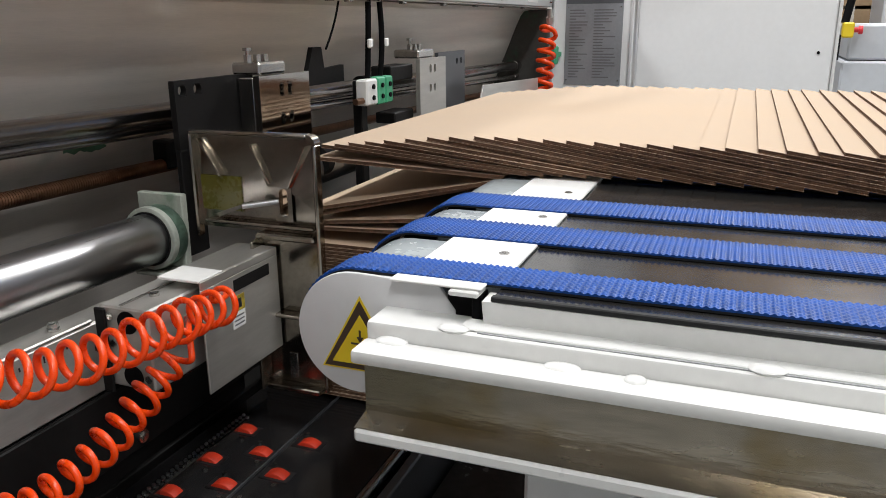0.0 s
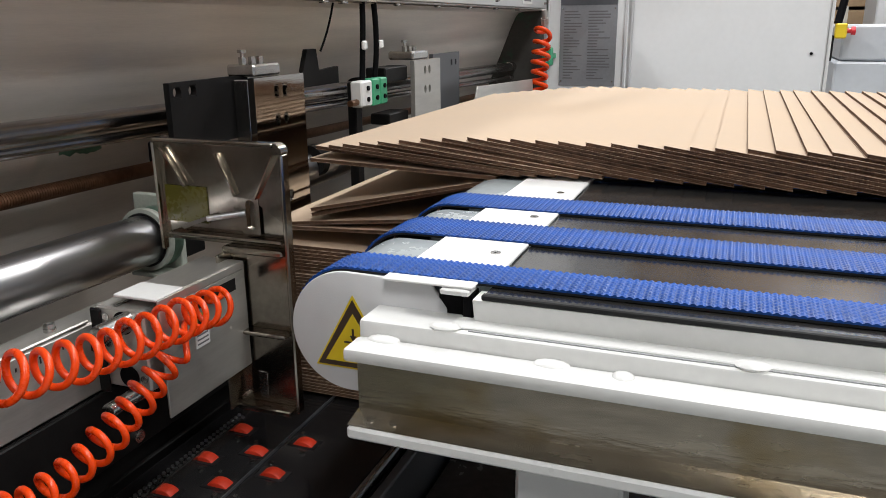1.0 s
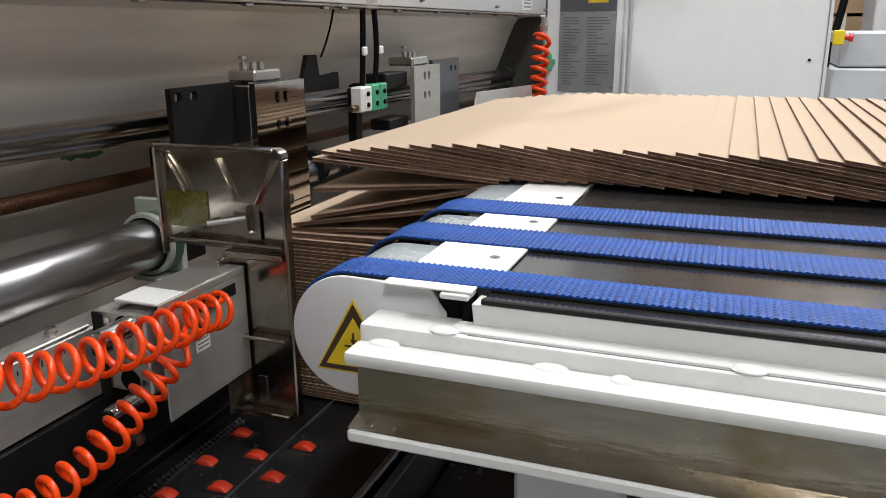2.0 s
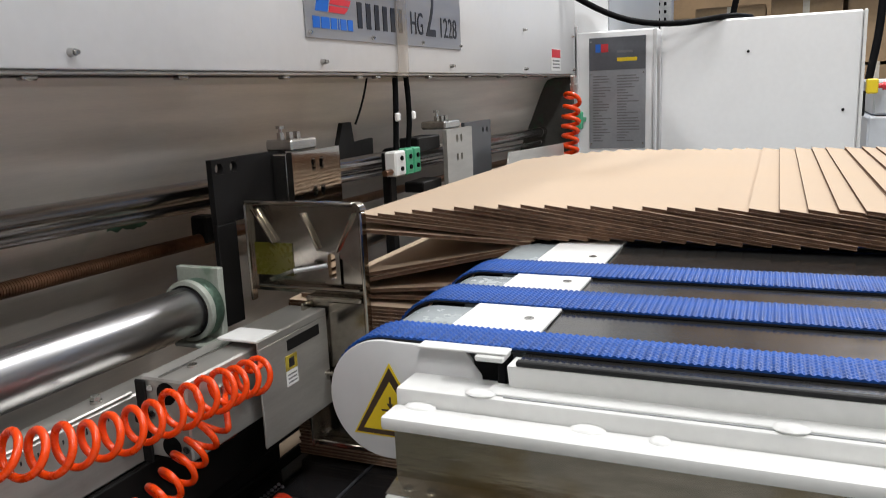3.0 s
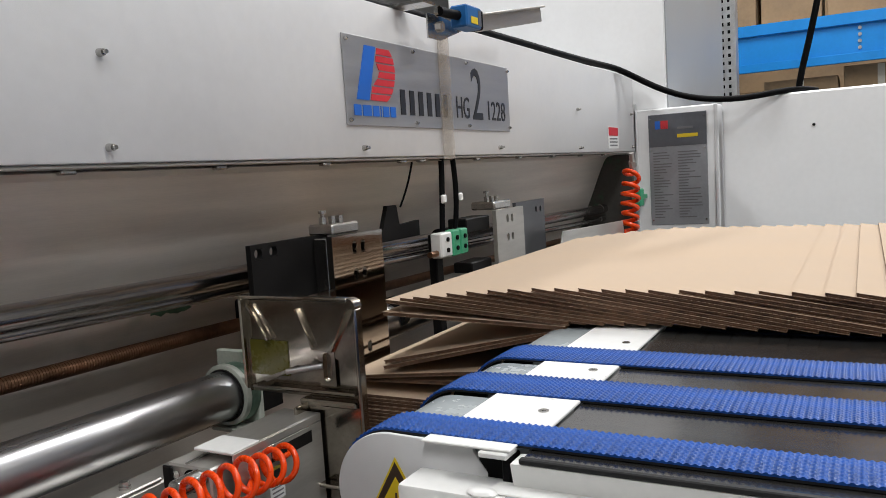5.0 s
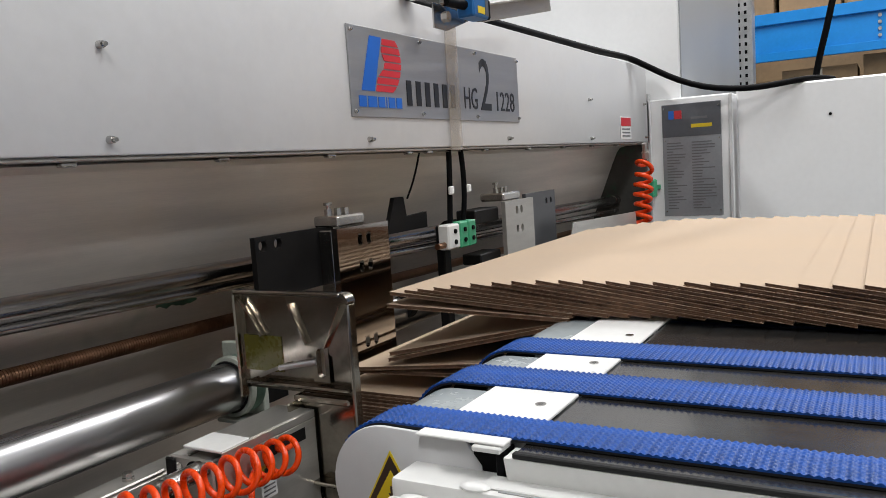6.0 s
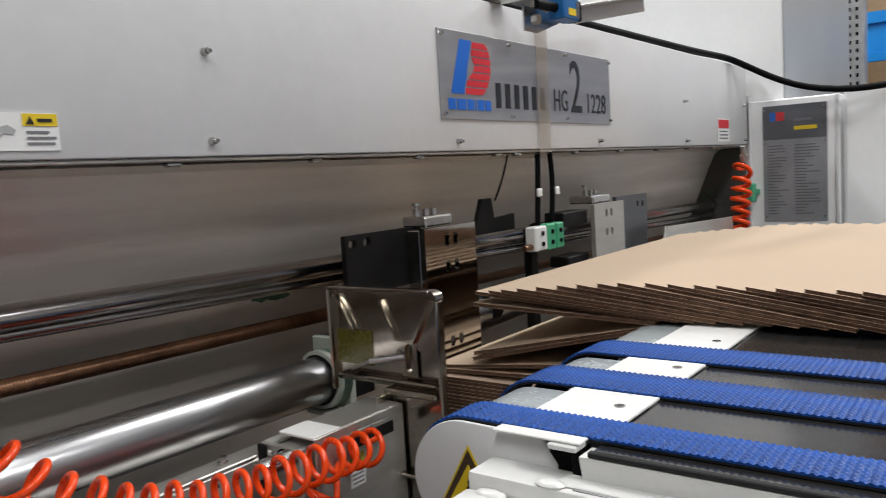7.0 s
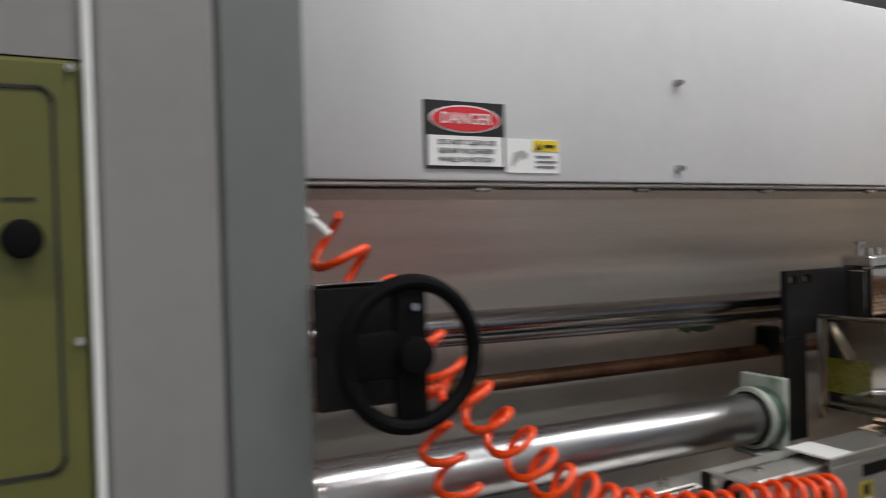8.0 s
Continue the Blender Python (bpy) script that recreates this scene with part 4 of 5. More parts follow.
def conveyor():
    for i, (bx, width) in enumerate(BELTS):
        t = thing("conveyor_belt", "blue rough-top conveyor belt running over a rounded nose", "conveyor belt", (0, 0, 0), "conveyor belts")
        under_band(bx, width, t)
        if i < 3:
            belt_links(bx, width, t, U_TAIL, ARC * 0.75, True)
            part("tail_band", B(bx, bx + width, Y_END, -0.3, BELT_Z - 0.0016, BELT_Z - 0.0002), BLUE_BELT, t)
        else:
            bm = bmesh.new()
            prism(bm, [(Y_END, BELT_Z - 0.0015), (NOSE_Y, BELT_Z - 0.0015), (NOSE_Y, BELT_Z + 0.0015), (Y_END, BELT_Z + 0.0015)], "x", bx, bx + width)
            part("band", bm, BLUE_BELT, t)
    t = thing("conveyor_bed", "worn steel conveyor bed with grey nose pieces and white wear plates", "conveyor", (0, 0, 0))
    part("bed_plate", B(0.690, 2.5, Y_END, 0.3975, BELT_Z - 0.012, BELT_Z - 0.005, bev=0.001), BED, t, "scratched dark steel bed plate")
    part("bed_frame", B(0.75, 2.5, Y_END, 0.39, 1.39, BELT_Z - 0.0125), WHITE, t)
    for i, (bx, width) in enumerate(BELTS[:-1]):
        a, b = bx + width + 0.004, BELTS[i + 1][0] - 0.004
        bm = bmesh.new()
        pts = []
        for j in range(21):
            g = radians(160 * j / 20)
            pts.append((NOSE_Y - 0.004 + 0.0635 * math.sin(g), NOSE_Z + 0.0635 * math.cos(g)))
        pts += [(0.46, NOSE_Z - 0.06), (0.46, BELT_Z - 0.0045)]
        prism(bm, pts, "x", a + 0.006, b - 0.006, bev=0.002)
        part("nose_piece", bm, GREY_PLASTIC, t, "rounded grey plastic nose piece")
        part("wear_plate", B(a - 0.002, b + 0.002, 0.398, 0.503, BELT_Z - 0.0042, BELT_Z - 0.0005, bev=0.001), WHITE_GLOSS, t, "white wear plate")
        part("screw", cyl(C((a + 0.045, 0.424, BELT_Z - 0.0008), (a + 0.045, 0.424, BELT_Z + 0.0006), 0.006, 16), (a + 0.045, 0.424, BELT_Z + 0.0005), (a + 0.045, 0.424, BELT_Z + 0.001), 0.0025, 6), STEEL, t)
        bm = bmesh.new()
        prism(bm, [(NOSE_Y - 0.004 + 0.0638 * math.sin(radians(g)), NOSE_Z + 0.0638 * math.cos(radians(g))) for g in range(0, 165, 8)], "x", bx + width + 0.0005, bx + width + 0.006)
        part("nose_side", bm, BLACK_PLASTIC, t)
    for lx in (0.8, 2.4):
        for ly in (-2.0, -0.6):
            part("leg", B(lx - 0.04, lx + 0.04, ly - 0.04, ly + 0.04, FLOOR + 0.0, 1.3895, bev=0.004), WHITE, t)
    # near end plate with the warning triangle
    t = thing("nose_guard", "white rounded end guard with a yellow crush warning triangle", "machine guard", (0.705, 0.5, 1.36))
    bm = bmesh.new()
    prism(bm, [(y - 0.5, z - 1.36) for y, z in [(NOSE_Y + 0.070 * math.sin(radians(7.5 * j)), NOSE_Z - 0.004 + 0.069 * math.cos(radians(7.5 * j))) for j in range(25)] + [(0.441, 1.361), (0.441, 1.470), (0.460, 1.495)]], "x", 0.0, 0.006, bev=0.002)
    part("guard", bm, WHITE, t)
    cy, cz, hw, hh = 0.549 - 0.5, 1.386 - 1.36, 0.048, 0.086
    bm = bmesh.new()
    prism(bm, [(cy - hw, cz), (cy + hw, cz), (cy, cz + hh)], "x", -0.0012, -0.0002)
    part("triangle_border", bm, YELLOW, t)
    bm = bmesh.new()
    prism(bm, [(cy - hw + 0.003, cz + 0.002), (cy + hw - 0.003, cz + 0.002), (cy, cz + hh - 0.005)], "x", -0.0018, -0.0008)
    part("triangle_band", bm, SIGN_BROWN, t)
    bm = bmesh.new()
    prism(bm, [(cy - hw + 0.013, cz + 0.008), (cy + hw - 0.013, cz + 0.008), (cy, cz + hh - 0.021)], "x", -0.0026, -0.0014)
    part("triangle_field", bm, YELLOW, t)
    part("pictogram", B(-0.0032, -0.0022, cy - 0.011, cy + 0.011, cz + 0.0125, cz + 0.0145), SIGN_BROWN, t)
    part("pictogram", B(-0.0032, -0.0022, cy - 0.011, cy + 0.011, cz + 0.031, cz + 0.033), SIGN_BROWN, t)
    bm = bmesh.new()
    prism(bm, [(cy - 0.0012, cz + 0.048), (cy - 0.0012, cz + 0.040), (cy - 0.004, cz + 0.040), (cy, cz + 0.0335), (cy + 0.004, cz + 0.040), (cy + 0.0012, cz + 0.040), (cy + 0.0012, cz + 0.048)], "x", -0.0032, -0.0022)
    part("pictogram", bm, SIGN_BROWN, t)
    # white edge strips
    t = thing("edge_guard", "white edge strip along the conveyor bed", "edge guard", (0.70, 0.42, 1.49))
    part("strip", B(-0.008, 0.0115, -0.01, 0.088, 0.0076, 0.0102, bev=0.0008), WHITE_GLOSS, t)
    part("step_block", B(-0.012, 0.0135, -0.008, 0.023, 0.001, 0.0072, bev=0.0015), WHITE_GLOSS, t)
    part("step_foot", B(-0.004, 0.014, -0.008, 0.0015, -0.036, 0.0005, bev=0.0015), BLACK_PLASTIC, t)
    part("black_edge", B(-0.018, -0.0105, Y_END - 0.4, -0.0225, 0.0017, 0.0075, bev=0.0012), RUBBER, t)
    bm = bmesh.new()
    prism(bm, [(-0.0175, 0.0015), (0.012, 0.0015), (0.012, -0.06), (-0.002, -0.06)], "y", Y_END - 0.4, -0.013, bev=0.0015)
    part("side_skin", bm, WHITE_GLOSS, t, "white skin leaning inwards below the bed")
    # Black block put in for the shade in the gap below the step.
    part("gap_shade", B(0.006, 0.02, -0.008, 0.03, -0.07, 0.0005), BLACK_PLASTIC, t)


conveyor()


def side_rail():
    t = thing("side_rail", "white painted aluminium side rail with a bare oily web", "rail", (0.66, 0.52, 1.35))
    L = Y_END - 0.52
    part("top_box", B(0.0, 0.05, L, 0.0, 0.083, 0.115, bev=0.004, seg=2), WHITE_GLOSS, t)
    part("top_strip", B(0.008, 0.0355, L, -0.095, 0.1152, 0.1178, bev=0.001), WHITE_GLOSS, t)
    bm = bmesh.new()
    for a, b in ((-0.36, -0.115), (-0.66, -0.38), (-1.1, -0.7)):
        box(bm, 0.005, 0.0075, a, b, 0.1146, 0.1162)
    part("slot", bm, GREY_PAINT, t)
    part("lip", B(-0.037, -0.0005, L, 0.0, 0.084, 0.0985, bev=0.004, seg=2), WHITE_GLOSS, t)
    part("web", B(-0.006, 0.0, L, 0.0, 0.0145, 0.0835), OILY, t, "bare oily aluminium web")
    bm = bmesh.new()
    prism(bm, [(-0.006, 0.0145), (-0.006, 0.020), (-0.034, 0.0145)], "y", L, 0.0)
    part("flange_top", bm, OILY, t)
    part("flange", B(-0.037, 0.04, L, 0.0, 0.0, 0.014, bev=0.003), WHITE_GLOSS, t)
    rnd = random.Random(2)
    for py, px_, pz in ((-0.03, -0.004, 0.0985), (-0.2, -0.006, 0.0985), (-0.265, -0.01, 0.0985), (-0.55, -0.008, 0.0985), (-0.09, 0.008, 0.116), (-0.37, 0.009, 0.117)):
        bm = bmesh.new()
        bmesh.ops.create_icosphere(bm, subdivisions=2, radius=0.012, matrix=Matrix.LocRotScale((px_, py, pz), None, (0.8, rnd.uniform(0.8, 1.5), 0.35)))
        part("paint_blob", bm, WHITE_GLOSS, t, "dried drip of white paint")
    bm = bmesh.new()
    for py in (-0.02, -0.045):
        cyl(bm, (-0.02, py, 0.0165), (-0.02, py, 0.0185), 0.005, 12)
    part("rivet", bm, STEEL, t)
    part("bracket", B(0.0, 0.06, -0.27, -0.165, -0.4, -0.0005, bev=0.004), WHITE, t, "white support bracket")


side_rail()


# ---- side pusher ----
OCHRE_LABEL = mat("soiled_yellow_label", (0.36, 0.27, 0.03), 0.5, 0, 0.25, 60)
# Colour of a yellow reflection painted onto the paddle.
REFLECTED_YELLOW = mat("yellow_green_reflection", (0.1, 0.09, 0.012), 0.25, 0, 0.1, 9)


def pusher():
    base = thing("slide_base", "long aluminium slide base with a graduated face", "slide base", (0.508, 1.072, 1.204))
    part("extrusion", B(-0.34, 0.42, 0.0, 0.06, 0.0, 0.115, bev=0.003), ALU, base)
    part("top_strip", B(-0.34, 0.335, 0.0, 0.034, 0.1155, 0.121, bev=0.002), ALU, base)
    bm = bmesh.new()
    for i in range(46):
        h = 0.010 if i % 5 == 0 else 0.006
        box(bm, -0.3 + i * 0.0135, -0.298 + i * 0.0135, -0.001, 0.001, 0.1 - h, 0.1)
    part("scale_mark", bm, SIGN_BLACK, base)
    part("bolt", cyl(C((0.28, 0.018, 0.121), (0.28, 0.018, 0.126), 0.009, 16), (0.28, 0.018, 0.126), (0.28, 0.018, 0.133), 0.008, 6), STEEL, base)
    part("bolt", cyl(C((0.02, 0.018, 0.121), (0.02, 0.018, 0.126), 0.009, 16), (0.02, 0.018, 0.126), (0.02, 0.018, 0.133), 0.008, 6), STEEL, base)
    body = thing("guide_cylinder", "bare aluminium pneumatic guide cylinder body", "pneumatic cylinder", (0.829, 0.992, 1.230))
    x, y, z = body.location
    part("body", B(0.0, 0.215, -0.038, 0.052, 0.0, 0.127, bev=0.003), ALU, body)
    part("top_rib", B(0.004, 0.2, 0.012, 0.016, 0.1272, 0.1295), STEEL, body)
    part("end_plate", B(-0.006, -0.0005, 0.036, 0.056, -0.01, 0.124, bev=0.002), BLACK, body)
    for hz in (0.105, 0.02):
        part("bore", C((-0.0012, 0.0, hz), (0.001, 0.0, hz), 0.0175, 32), BLACK_PLASTIC, body)
    for hy, hz in ((0.03, 0.112), (-0.028, 0.112), (0.03, 0.07), (-0.028, 0.02)):
        part("screw", C((-0.001, hy, hz), (-0.003, hy, hz), 0.006, 12), STEEL, body)
    part("lug", B(-0.02, -0.001, 0.035, 0.05, 0.06, 0.075, bev=0.003), BLACK, body)
    part("screw", C((0.06, 0.0, 0.127), (0.06, 0.0, 0.131), 0.008, 14), STEEL, body)
    t = thing("side_pusher", "polished cast aluminium paddle on a steel-clad pneumatic slide", "pusher", (1.12, 0.97, 1.06))
    # origin: near face of the paddle at its foot
    def P(name, bm, m, label=""):
        return part(name, bm, m, t, label)
    # cover over the cylinder
    bm = bmesh.new()
    box(bm, -0.212, -0.002, -0.036, -0.032, 0.125, 0.298, bev=0.001)
    P("cover_front", bm, ALU, "sheet steel cover")
    P("cover_top", B(-0.1505, -0.002, -0.0318, 0.045, 0.308, 0.312, bev=0.001), ALU)
    # Lit left end of the metal cover top, its brightness painted as white.
    P("cover_lit_end", B(-0.212, -0.151, -0.0318, 0.045, 0.309, 0.3135, bev=0.001), WHITE_GLOSS)
    P("cover_rim", B(-0.212, -0.002, -0.036, -0.032, 0.2985, 0.3118, bev=0.001), ALU)
    P("slot", B(-0.132, -0.03, -0.0368, -0.0355, 0.270, 0.290, bev=0.0003), BLACK, "dark oblong slot")
    P("caution_sticker", B(-0.141, -0.107, -0.0372, -0.036, 0.236, 0.262), OCHRE_LABEL)
    bm = bmesh.new()
    prism(bm, [(-0.132, -0.0376), (-0.116, -0.0376), (-0.116, -0.037), (-0.132, -0.037)], "z", 0.241, 0.257)
    P("pictogram", bm, SIGN_BLACK)
    P("label", B(-0.141, -0.107, -0.0368, -0.036, 0.208, 0.235), SIGN_WHITE)
    for lz in (0.228, 0.221, 0.214):
        P("word_bar", B(-0.137, -0.111, -0.0374, -0.0366, lz - 0.0012, lz + 0.0012), INK)
    for rz, rr in ((0.28, 0.0145), (0.165, 0.011)):
        P("guide_rod", C((-0.285, 0.01, rz), (-0.002, 0.01, rz), rr, 28, bev=0.002), STEEL)
    # paddle: upper pan with frame and ribs
    y0, y1, zt, zm = -0.117, 0.125, 0.503, 0.335
    hy0, hy1, hz0, hz1 = -0.0615, -0.0445, zm + 0.030, zm + 0.080

    def holed(x0, x1, ya, yb, za, zb):
        """A plate facing -x with an oblong hole through it."""
        bm = bmesh.new()
        rim_in, rim_out = [], []
        cy, cz, r = (hy0 + hy1) / 2, (hz0 + hz1) / 2, (hy1 - hy0) / 2
        for k in range(32):
            g = 2 * math.pi * (k + 0.5) / 32
            cg, sg = math.cos(g), math.sin(g)
            up = (hz1 - hz0) / 2 - r
            iy, iz = cy + r * cg, cz + r * sg + (up if sg > 0 else -up)
            m = min(((yb if cg > 0 else ya) - cy) / cg, ((zb if sg > 0 else za) - cz) / sg)
            rim_in.append((iy, iz))
            rim_out.append((cy + m * cg, cz + m * sg))
        corners = [(yb, zb), (ya, zb), (ya, za), (yb, za)]
        for x in (x0, x1):
            vi = [bm.verts.new((x, *p)) for p in rim_in]
            vo = [bm.verts.new((x, *p)) for p in rim_out]
            for k in range(32):
                n = (k + 1) % 32
                p, q = rim_out[k], rim_out[n]
                extra = []
                if abs(p[0] - q[0]) > 1e-7 and abs(p[1] - q[1]) > 1e-7:
                    extra = [bm.verts.new((x, *min(corners, key=lambda c: (c[0] - p[0]) ** 2 + (c[1] - p[1]) ** 2 + (c[0] - q[0]) ** 2 + (c[1] - q[1]) ** 2)))]
                bm.faces.new([vi[k], vo[k], *extra, vo[n], vi[n]])
            if x == x0:
                first = vi
        for k in range(32):
            bm.faces.new([first[k], first[(k + 1) % 32], vi[(k + 1) % 32], vi[k]])
        bmesh.ops.recalc_face_normals(bm, faces=bm.faces)
        return bm

    P("pan", holed(0.010, 0.016, y0, y1, zm, zt), CAST)
    P("frame_top", B(-0.004, 0.016, y0 + 0.0085, y1 + 0.004, zt + 0.0005, zt + 0.008, bev=0.0025), CAST)
    P("frame_right", B(-0.004, 0.016, y0 - 0.008, y0 - 0.0005, 0.042, zt - 0.0085, bev=0.0025), CAST)
    arc = [radians(90 + 10 * k) for k in range(10)]
    bm = bmesh.new()
    prism(bm, [(y0 + 0.008 + 0.016 * math.cos(a), zt - 0.008 + 0.016 * math.sin(a)) for a in arc] + [(y0 + 0.008 + 0.0085 * math.cos(a), zt - 0.008 + 0.0085 * math.sin(a)) for a in arc[::-1]], "x", -0.004, 0.016)
    P("frame_corner", bm, CAST)
    P("frame_left", B(-0.004, 0.016, y1 + 0.0005, y1 + 0.006, zm - 0.02, zt + 0.002, bev=0.003), CAST)
    # converging ribs
    for a, b in (((y1 - 0.012, zt - 0.008), (0.07, zt - 0.072)), ((0.005, zt - 0.014), (-0.03, zt - 0.08)), ((y0 + 0.013, zt - 0.012), (-0.066, zt - 0.085))):
        d = Vector((b[0] - a[0], b[1] - a[1])).normalized()
        nrm = Vector((-d.y, d.x)) * 0.0022
        bm = bmesh.new()
        prism(bm, [(a[0] - nrm.x, a[1] - nrm.y), (a[0] + nrm.x, a[1] + nrm.y), (b[0] + nrm.x, b[1] + nrm.y), (b[0] - nrm.x, b[1] - nrm.y)], "x", -0.003, 0.0105, bev=0.001)
        P("rib", bm, CAST)
    # raised facet on the corner side
    bm = bmesh.new()
    v = [bm.verts.new(c) for c in ((0.0098, y0, zt), (0.0098, 0.02, zt), (0.004, -0.022, zt - 0.085), (0.004, -0.055, zt - 0.085), (0.0098, y0, zm + 0.04))]
    bm.faces.new(v[:4])
    bm.faces.new([v[0], v[3], v[4]])
    P("facet", bm, CAST)
    P("crossbar", B(-0.012, 0.010, y0, y1 - 0.02, zm + 0.012, zm + 0.018, bev=0.002), CAST)
    P("lower_crossbar", B(-0.012, 0.010, y0, 0.0, zm - 0.01, zm + 0.001, bev=0.003), CAST)
    bm = bmesh.new()
    prism(bm, [(0.085, zm + 0.028), (0.078, zm + 0.022), (0.02, zm + 0.045), (0.024, zm + 0.05)], "x", -0.003, 0.011)
    P("slant_rib", bm, CAST)
    # oblong hole with a pin
    P("boss", holed(0.0045, 0.0098, -0.07, -0.036, zm + 0.02, zm + 0.0825), CAST)
    P("pin", C((-0.03, 0.008, zm + 0.052), (0.002, -0.045, zm + 0.058), 0.005, 14), CHROME)
    # Thin olive patch stands for a yellow reflection in the polished pan.
    P("sticker", B(0.0078, 0.0095, 0.034, y1 - 0.006, zm + 0.032, zm + 0.095), REFLECTED_YELLOW, "olive patch painting a yellow reflection in the paddle")
    # foot
    P("leg", B(0.004, 0.016, y0, 0.0, 0.042, zm - 0.0105, bev=0.002), CAST)
    P("leg_flange", B(-0.03, 0.0035, -0.006, 0.0, 0.042, zm - 0.01, bev=0.002), CAST)
    P("leg_shelf", B(-0.02, 0.0035, y0, -0.0065, 0.185, 0.192, bev=0.002), CAST)
    P("leg_shelf", B(-0.02, 0.0035, y0, -0.0065, 0.042, 0.052, bev=0.002), CAST)
    P("leg_slot", B(0.002, 0.0038, -0.062, -0.045, 0.06, 0.11, bev=0.0005), STEEL)
    bm = bmesh.new()
    cyl(bm, (0.004, -0.015, 0.06), (-0.004, -0.015, 0.06), 0.006, 12)
    P("screw", bm, STEEL)
    return t


PUSHER = pusher()


# ---- spiral air hoses ----
def coil(name, axis_pts, radius, r, label, tail=()):
    """A helix round a smooth axis; each axis point carries its turns per metre."""
    pts = [Vector(p[:3]) for p in axis_pts]
    dens = [p[3] for p in axis_pts]
    out, a, last = [], 0.0, None
    n = (len(pts) - 1) * 160
    for i in range(n + 1):
        u = (i / n) * (len(pts) - 1)
        j = min(int(u), len(pts) - 2)
        w = u - j
        p0, p1, p2, p3 = pts[max(j - 1, 0)], pts[j], pts[j + 1], pts[min(j + 2, len(pts) - 1)]
        c = 0.5 * ((2 * p1) + (p2 - p0) * w + (2 * p0 - 5 * p1 + 4 * p2 - p3) * w * w + (3 * p1 - p0 - 3 * p2 + p3) * w ** 3)
        d = (0.5 * ((p2 - p0) + 2 * (2 * p0 - 5 * p1 + 4 * p2 - p3) * w + 3 * (3 * p1 - p0 - 3 * p2 + p3) * w * w)).normalized()
        side = d.cross(Vector((0.3, 1, 0))).normalized()
        up = side.cross(d)
        if last is not None:
            a += 2 * math.pi * (c - last).length * (dens[j] * (1 - w) + dens[j + 1] * w)
        last = c
        rr = radius * (1 + 0.07 * math.sin(a * 0.37 + 1.0) + 0.04 * math.sin(a * 0.11))
        out.append((a, c + side * (rr * math.cos(a)) + up * (rr * math.sin(a))))
    keep, nxt = [], -1.0
    for a, q in out:
        if a >= nxt:
            keep.append(q)
            nxt = a + math.pi / 7
    t = thing(name, label, "air hose", (0, 0, 0), "spiral air hoses")
    line = [*keep, *[Vector(q) for q in tail]]
    tube("coil", line, r, ORANGE, t, res=3)
    a, b = line[-1], line[-2]
    d = (a - b).normalized()
    part("end_fitting", cyl(C(a - d * 0.004, a + d * 0.022, r * 1.5, 16), a + d * 0.006, a + d * 0.014, r * 2.1, 6), STEEL, t, "metal push-in end fitting")
    return t


coil("spiral_hose", [(0.175, 0.975, 1.745, 20), (0.25, 0.955, 1.655, 24), (0.335, 0.935, 1.553, 24), (0.40, 0.93, 1.482, 24), (0.46, 0.925, 1.428, 26), (0.55, 0.915, 1.383, 30), (0.68, 0.905, 1.358, 30), (0.83, 0.90, 1.348, 30), (0.945, 0.905, 1.335, 36)], 0.027, 0.0048,
     "bright orange spiral air hose stretched to the pneumatic slide", [(0.975, 0.92, 1.335), (0.985, 0.938, 1.335)])
coil("spiral_hose", [(0.22, 0.965, 1.66, 26), (0.275, 0.955, 1.57, 24), (0.30, 0.94, 1.49, 24), (0.36, 0.93, 1.38, 24), (0.46, 0.92, 1.27, 26), (0.56, 0.92, 1.215, 30), (0.67, 0.92, 1.222, 34), (0.77, 0.915, 1.262, 36), (0.83, 0.905, 1.305, 36)], 0.022, 0.0048,
     "orange spiral air hose sagging below the slide", [(0.87, 0.92, 1.33), (0.90, 0.94, 1.32)])
coil("spiral_hose", [(3.42, 1.0, 1.735, 8), (3.38, 1.0, 1.68, 22), (3.36, 1.0, 1.60, 24), (3.34, 1.0, 1.50, 24), (3.33, 1.0, 1.42, 22)], 0.033, 0.0095,
     "orange spiral air hose hanging under the beam's end")
solo("hose_fitting", cyl(C((0.139, 0.985, 1.785), (0.185, 0.975, 1.742), 0.006, 14), (0.15, 0.983, 1.775), (0.168, 0.979, 1.758), 0.009, 6), WHITE_GLOSS, "pale push-in hose fitting at the side frame", "hose fitting")
solo("hose_fitting", cyl(C((3.40, 1.0, 1.80), (3.425, 1.0, 1.735), 0.011, 12), (3.415, 1.0, 1.765), (3.425, 1.0, 1.74), 0.017, 6), ALU, "metal hose fitting under the beam's end", "hose fitting")
solo("valve", box(B(3.50, 3.56, 0.99, 1.03, 1.56, 1.64, bev=0.005), 3.5605, 3.662, 1.0, 1.02, 1.59, 1.61), GREEN, "small green valve block by the far side frame", "valve")


# ---- cardboard ----
BL, BWID, BT = 0.36, 1.12, 0.0068


def sheet_meshes():
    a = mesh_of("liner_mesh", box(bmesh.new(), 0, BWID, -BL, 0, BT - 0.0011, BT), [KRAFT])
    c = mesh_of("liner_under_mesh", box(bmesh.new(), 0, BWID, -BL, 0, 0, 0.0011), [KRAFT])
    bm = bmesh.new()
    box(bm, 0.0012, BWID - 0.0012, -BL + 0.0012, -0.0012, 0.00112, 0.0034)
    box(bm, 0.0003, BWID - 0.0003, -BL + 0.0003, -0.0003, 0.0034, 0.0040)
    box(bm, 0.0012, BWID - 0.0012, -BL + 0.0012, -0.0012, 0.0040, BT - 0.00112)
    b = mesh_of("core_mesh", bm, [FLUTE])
    return a, b, c


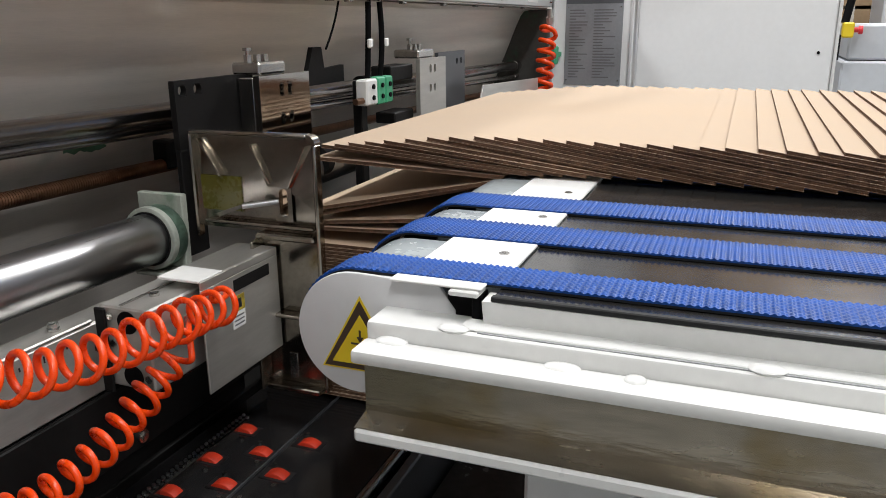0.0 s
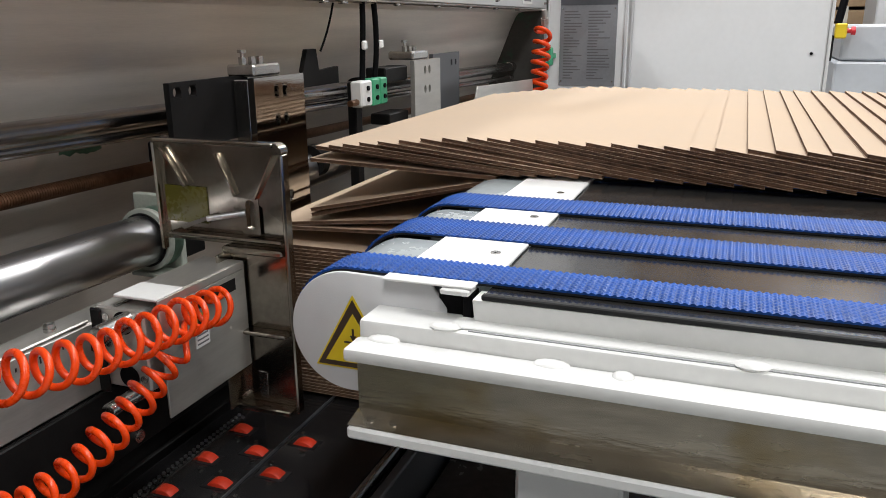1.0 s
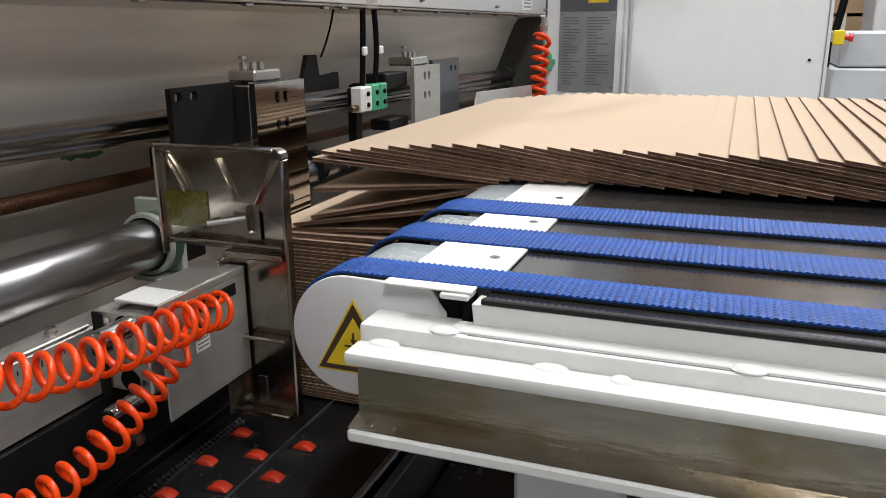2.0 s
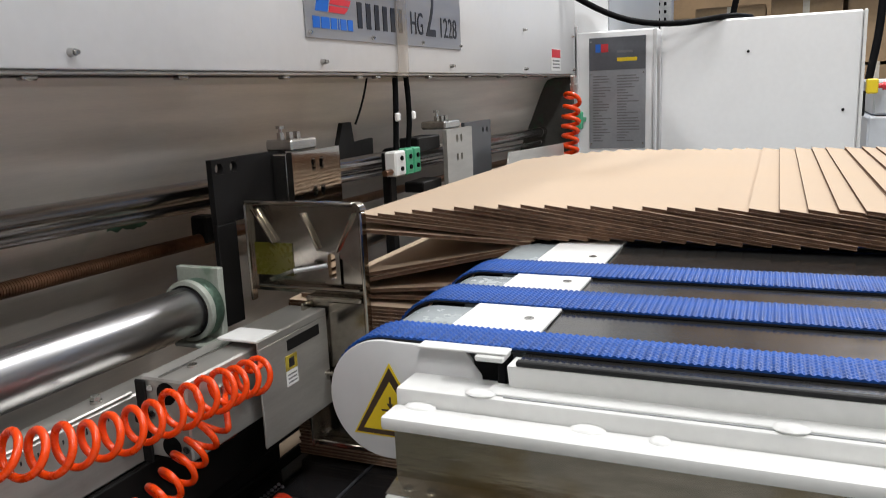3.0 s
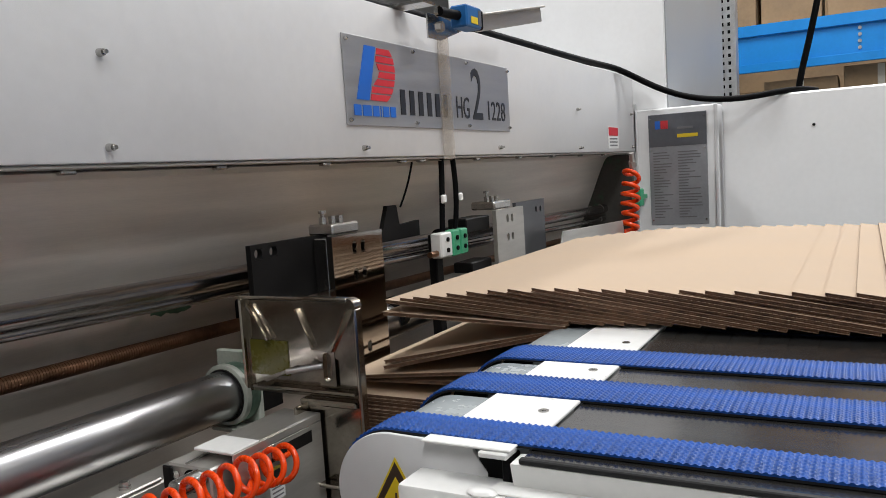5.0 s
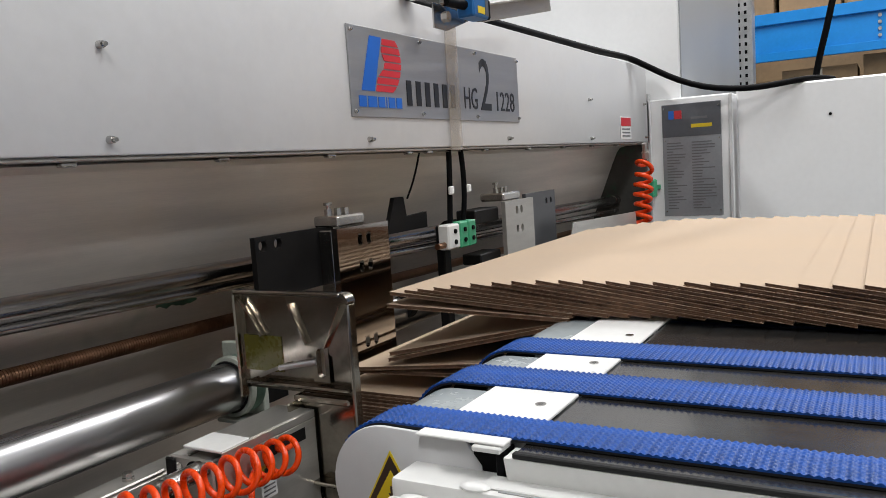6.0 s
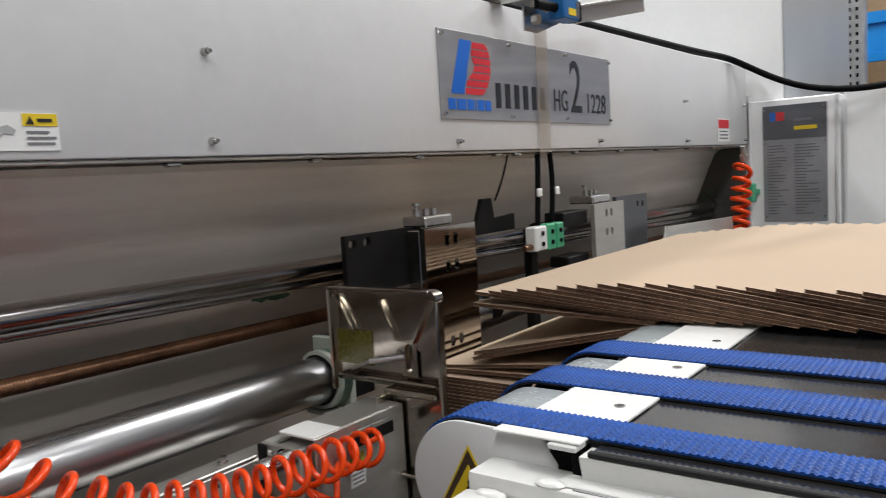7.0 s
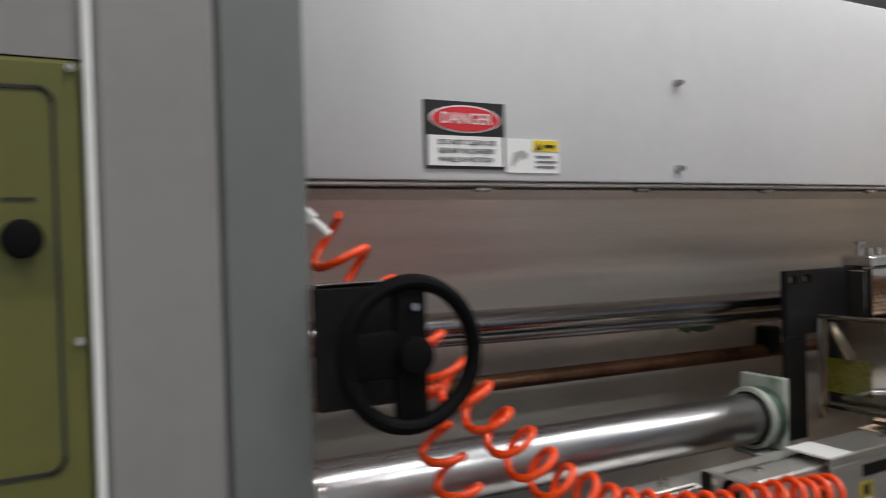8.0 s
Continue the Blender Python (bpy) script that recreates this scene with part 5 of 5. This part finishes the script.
LINER, CORE, UNDER = sheet_meshes()
# cut sides of the liners get a darker brown that paints in their shade
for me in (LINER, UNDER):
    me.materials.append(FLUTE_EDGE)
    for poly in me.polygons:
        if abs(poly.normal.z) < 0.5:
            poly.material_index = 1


def sheet(m, group):
    t = thing("cardboard_sheet", "brown corrugated cardboard sheet", "cardboard sheet", (0, 0, 0), group)
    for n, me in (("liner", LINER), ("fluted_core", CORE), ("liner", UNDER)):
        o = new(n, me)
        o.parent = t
    t.matrix_basis = m
    return t


PITCH = 0.0405
BX_EDGE = 1.25
TILT = 8.6
S0 = 0.905            # leading edge of the foremost sheet in the stream


def ride(s):
    """Resting pose of a streaming sheet whose leading edge is at y = s: leading foot height and tilt."""
    top = BELT_Z + 0.004 + BL * math.sin(radians(TILT))
    if s <= 0.60:
        return (s, top, TILT)
    w = min(1.0, (s - 0.60) / 0.32)
    return (s, top - 0.030 * w ** 1.3, TILT - 4.2 * w)


N0 = 44                                             # sheets in the hopper at the start
SLOT = 0.0071
DROOP = [(1.03, 1.371, -2.2), (1.0, 1.378, -5.5), (0.918, 1.401, -13.0), (0.918, 1.412, -11.8), (0.912, 1.507, 2.2)]
FED = (0.5, 1.4, 2.3, 3.2, 4.1, 5.0, 5.9, 6.8, 7.7)   # moments at which a sheet leaves below
PULSES = ((1.35, 2.10), (6.05, 6.80))               # the belts run: five sheets each
STEP = 5


def rest(j):
    """Pose numbers of the sheet that is j-th in the queue on the conveyor."""
    if j < len(DROOP):
        return DROOP[j]
    k = j - len(DROOP)
    return ride(S0 - 0.03 * min(k, 3) - PITCH * max(0, k - 3))


def run(t):
    """How many sheets the belts have carried on by the time t."""
    total = 0.0
    for a, b in PULSES:
        w = min(1.0, max(0.0, (t - a) / (b - a)))
        total += STEP * (w * w * (3 - 2 * w) * 0.4 + w * 0.6)
    return total


def fed(t):
    total = 0.0
    for f in FED:
        w = min(1.0, max(0.0, (t - f) / 0.16))
        total += w
    return total


def sheet_pose(o, t, dx, dy):
    """Sheet o, counted from the bottom of the hopper's pile, at the time t."""
    q = o - N0 - run(t)
    slot = o - fed(t)
    xs, ys = 1.232 + 0.5 * (dx + 0.004), 1.050 - 0.5 * (dy + 0.004)
    if o < N0 or q <= -1.0:
        if slot >= 0:
            return pose(xs, ys, TZ + 0.004 + slot * SLOT)
        w = min(1.0, -slot)
        park = 0.988 + o * SLOT
        return pose(xs, ys + 0.42 * w, (TZ + 0.004) * (1 - w) + park * w)
    if q < 0:
        w = -q
        y0, z0, a0 = rest(0)
        return pose((BX_EDGE + dx) * (1 - w) + xs * w, y0 * (1 - w) + ys * w, z0 * (1 - w) + (TZ + 0.004 + slot * SLOT) * w, a0 * (1 - w))
    j = int(q)
    w = q - j
    a, b = rest(j), rest(j + 1)
    y, z, g = (u * (1 - w) + v * w for u, v in zip(a, b))
    return pose(BX_EDGE + dx, y + dy * min(1.0, q / 7), z, g)


SHEETS = []


def cardboard():
    rnd = random.Random(7)
    for o in range(N0 + 54):
        dx, dy = rnd.uniform(-0.004, 0.004), rnd.uniform(-0.004, 0.004)
        group = "sheets in the hopper" if o < N0 else "shingled sheets on the conveyor"
        SHEETS.append((sheet(sheet_pose(o, 0.0, dx, dy), group), o, dx, dy))


cardboard()


def motions():
    base = PUSHER.matrix_basis.translation.copy()
    rows = []
    for t, d in ((0, 0.016), (0.25, -0.022), (0.5, -0.05), (0.75, -0.063), (1.0, -0.068), (1.9, -0.072), (2.1, -0.06), (2.3, -0.029), (2.5, 0), (2.75, 0.045), (3.0, 0.071), (3.5, 0.069), (4.0, 0.067), (4.25, 0.055), (4.5, 0.026), (4.7, -0.004), (5.0, -0.05), (5.4, -0.072), (6.0, -0.076), (6.5, -0.077), (6.8, -0.074), (7.0, -0.066), (7.25, -0.03), (7.5, 0.017), (7.75, 0.06), (8, 0.079)):
        rows.append((t, pose(base.x + d, base.y, base.z)))
    walk(PUSHER, rows)
    runs = sorted({round(a + (b - a) * i / 15, 3) for a, b in PULSES for i in range(16)})
    feeds = sorted({v for f in FED for v in (f, f + 0.16)})
    for ob, o, dx, dy in SHEETS:
        if o < N0:
            times = [0.0, *feeds, 8.0]
        else:
            times = sorted({0.0, *runs, *(feeds if o < N0 + 2 * STEP else ()), 8.0})
        walk(ob, [(t, sheet_pose(o, t, dx, dy)) for t in times])
    times = [0.0, *runs, 8.0]
    for ob, bx, u in LINKS:
        rows = []
        for t in times:
            y, z, a = belt_at(u + run(t) * PITCH)
            rows.append((t, pose(bx, y, z, -a)))
        walk(ob, rows)


motions()
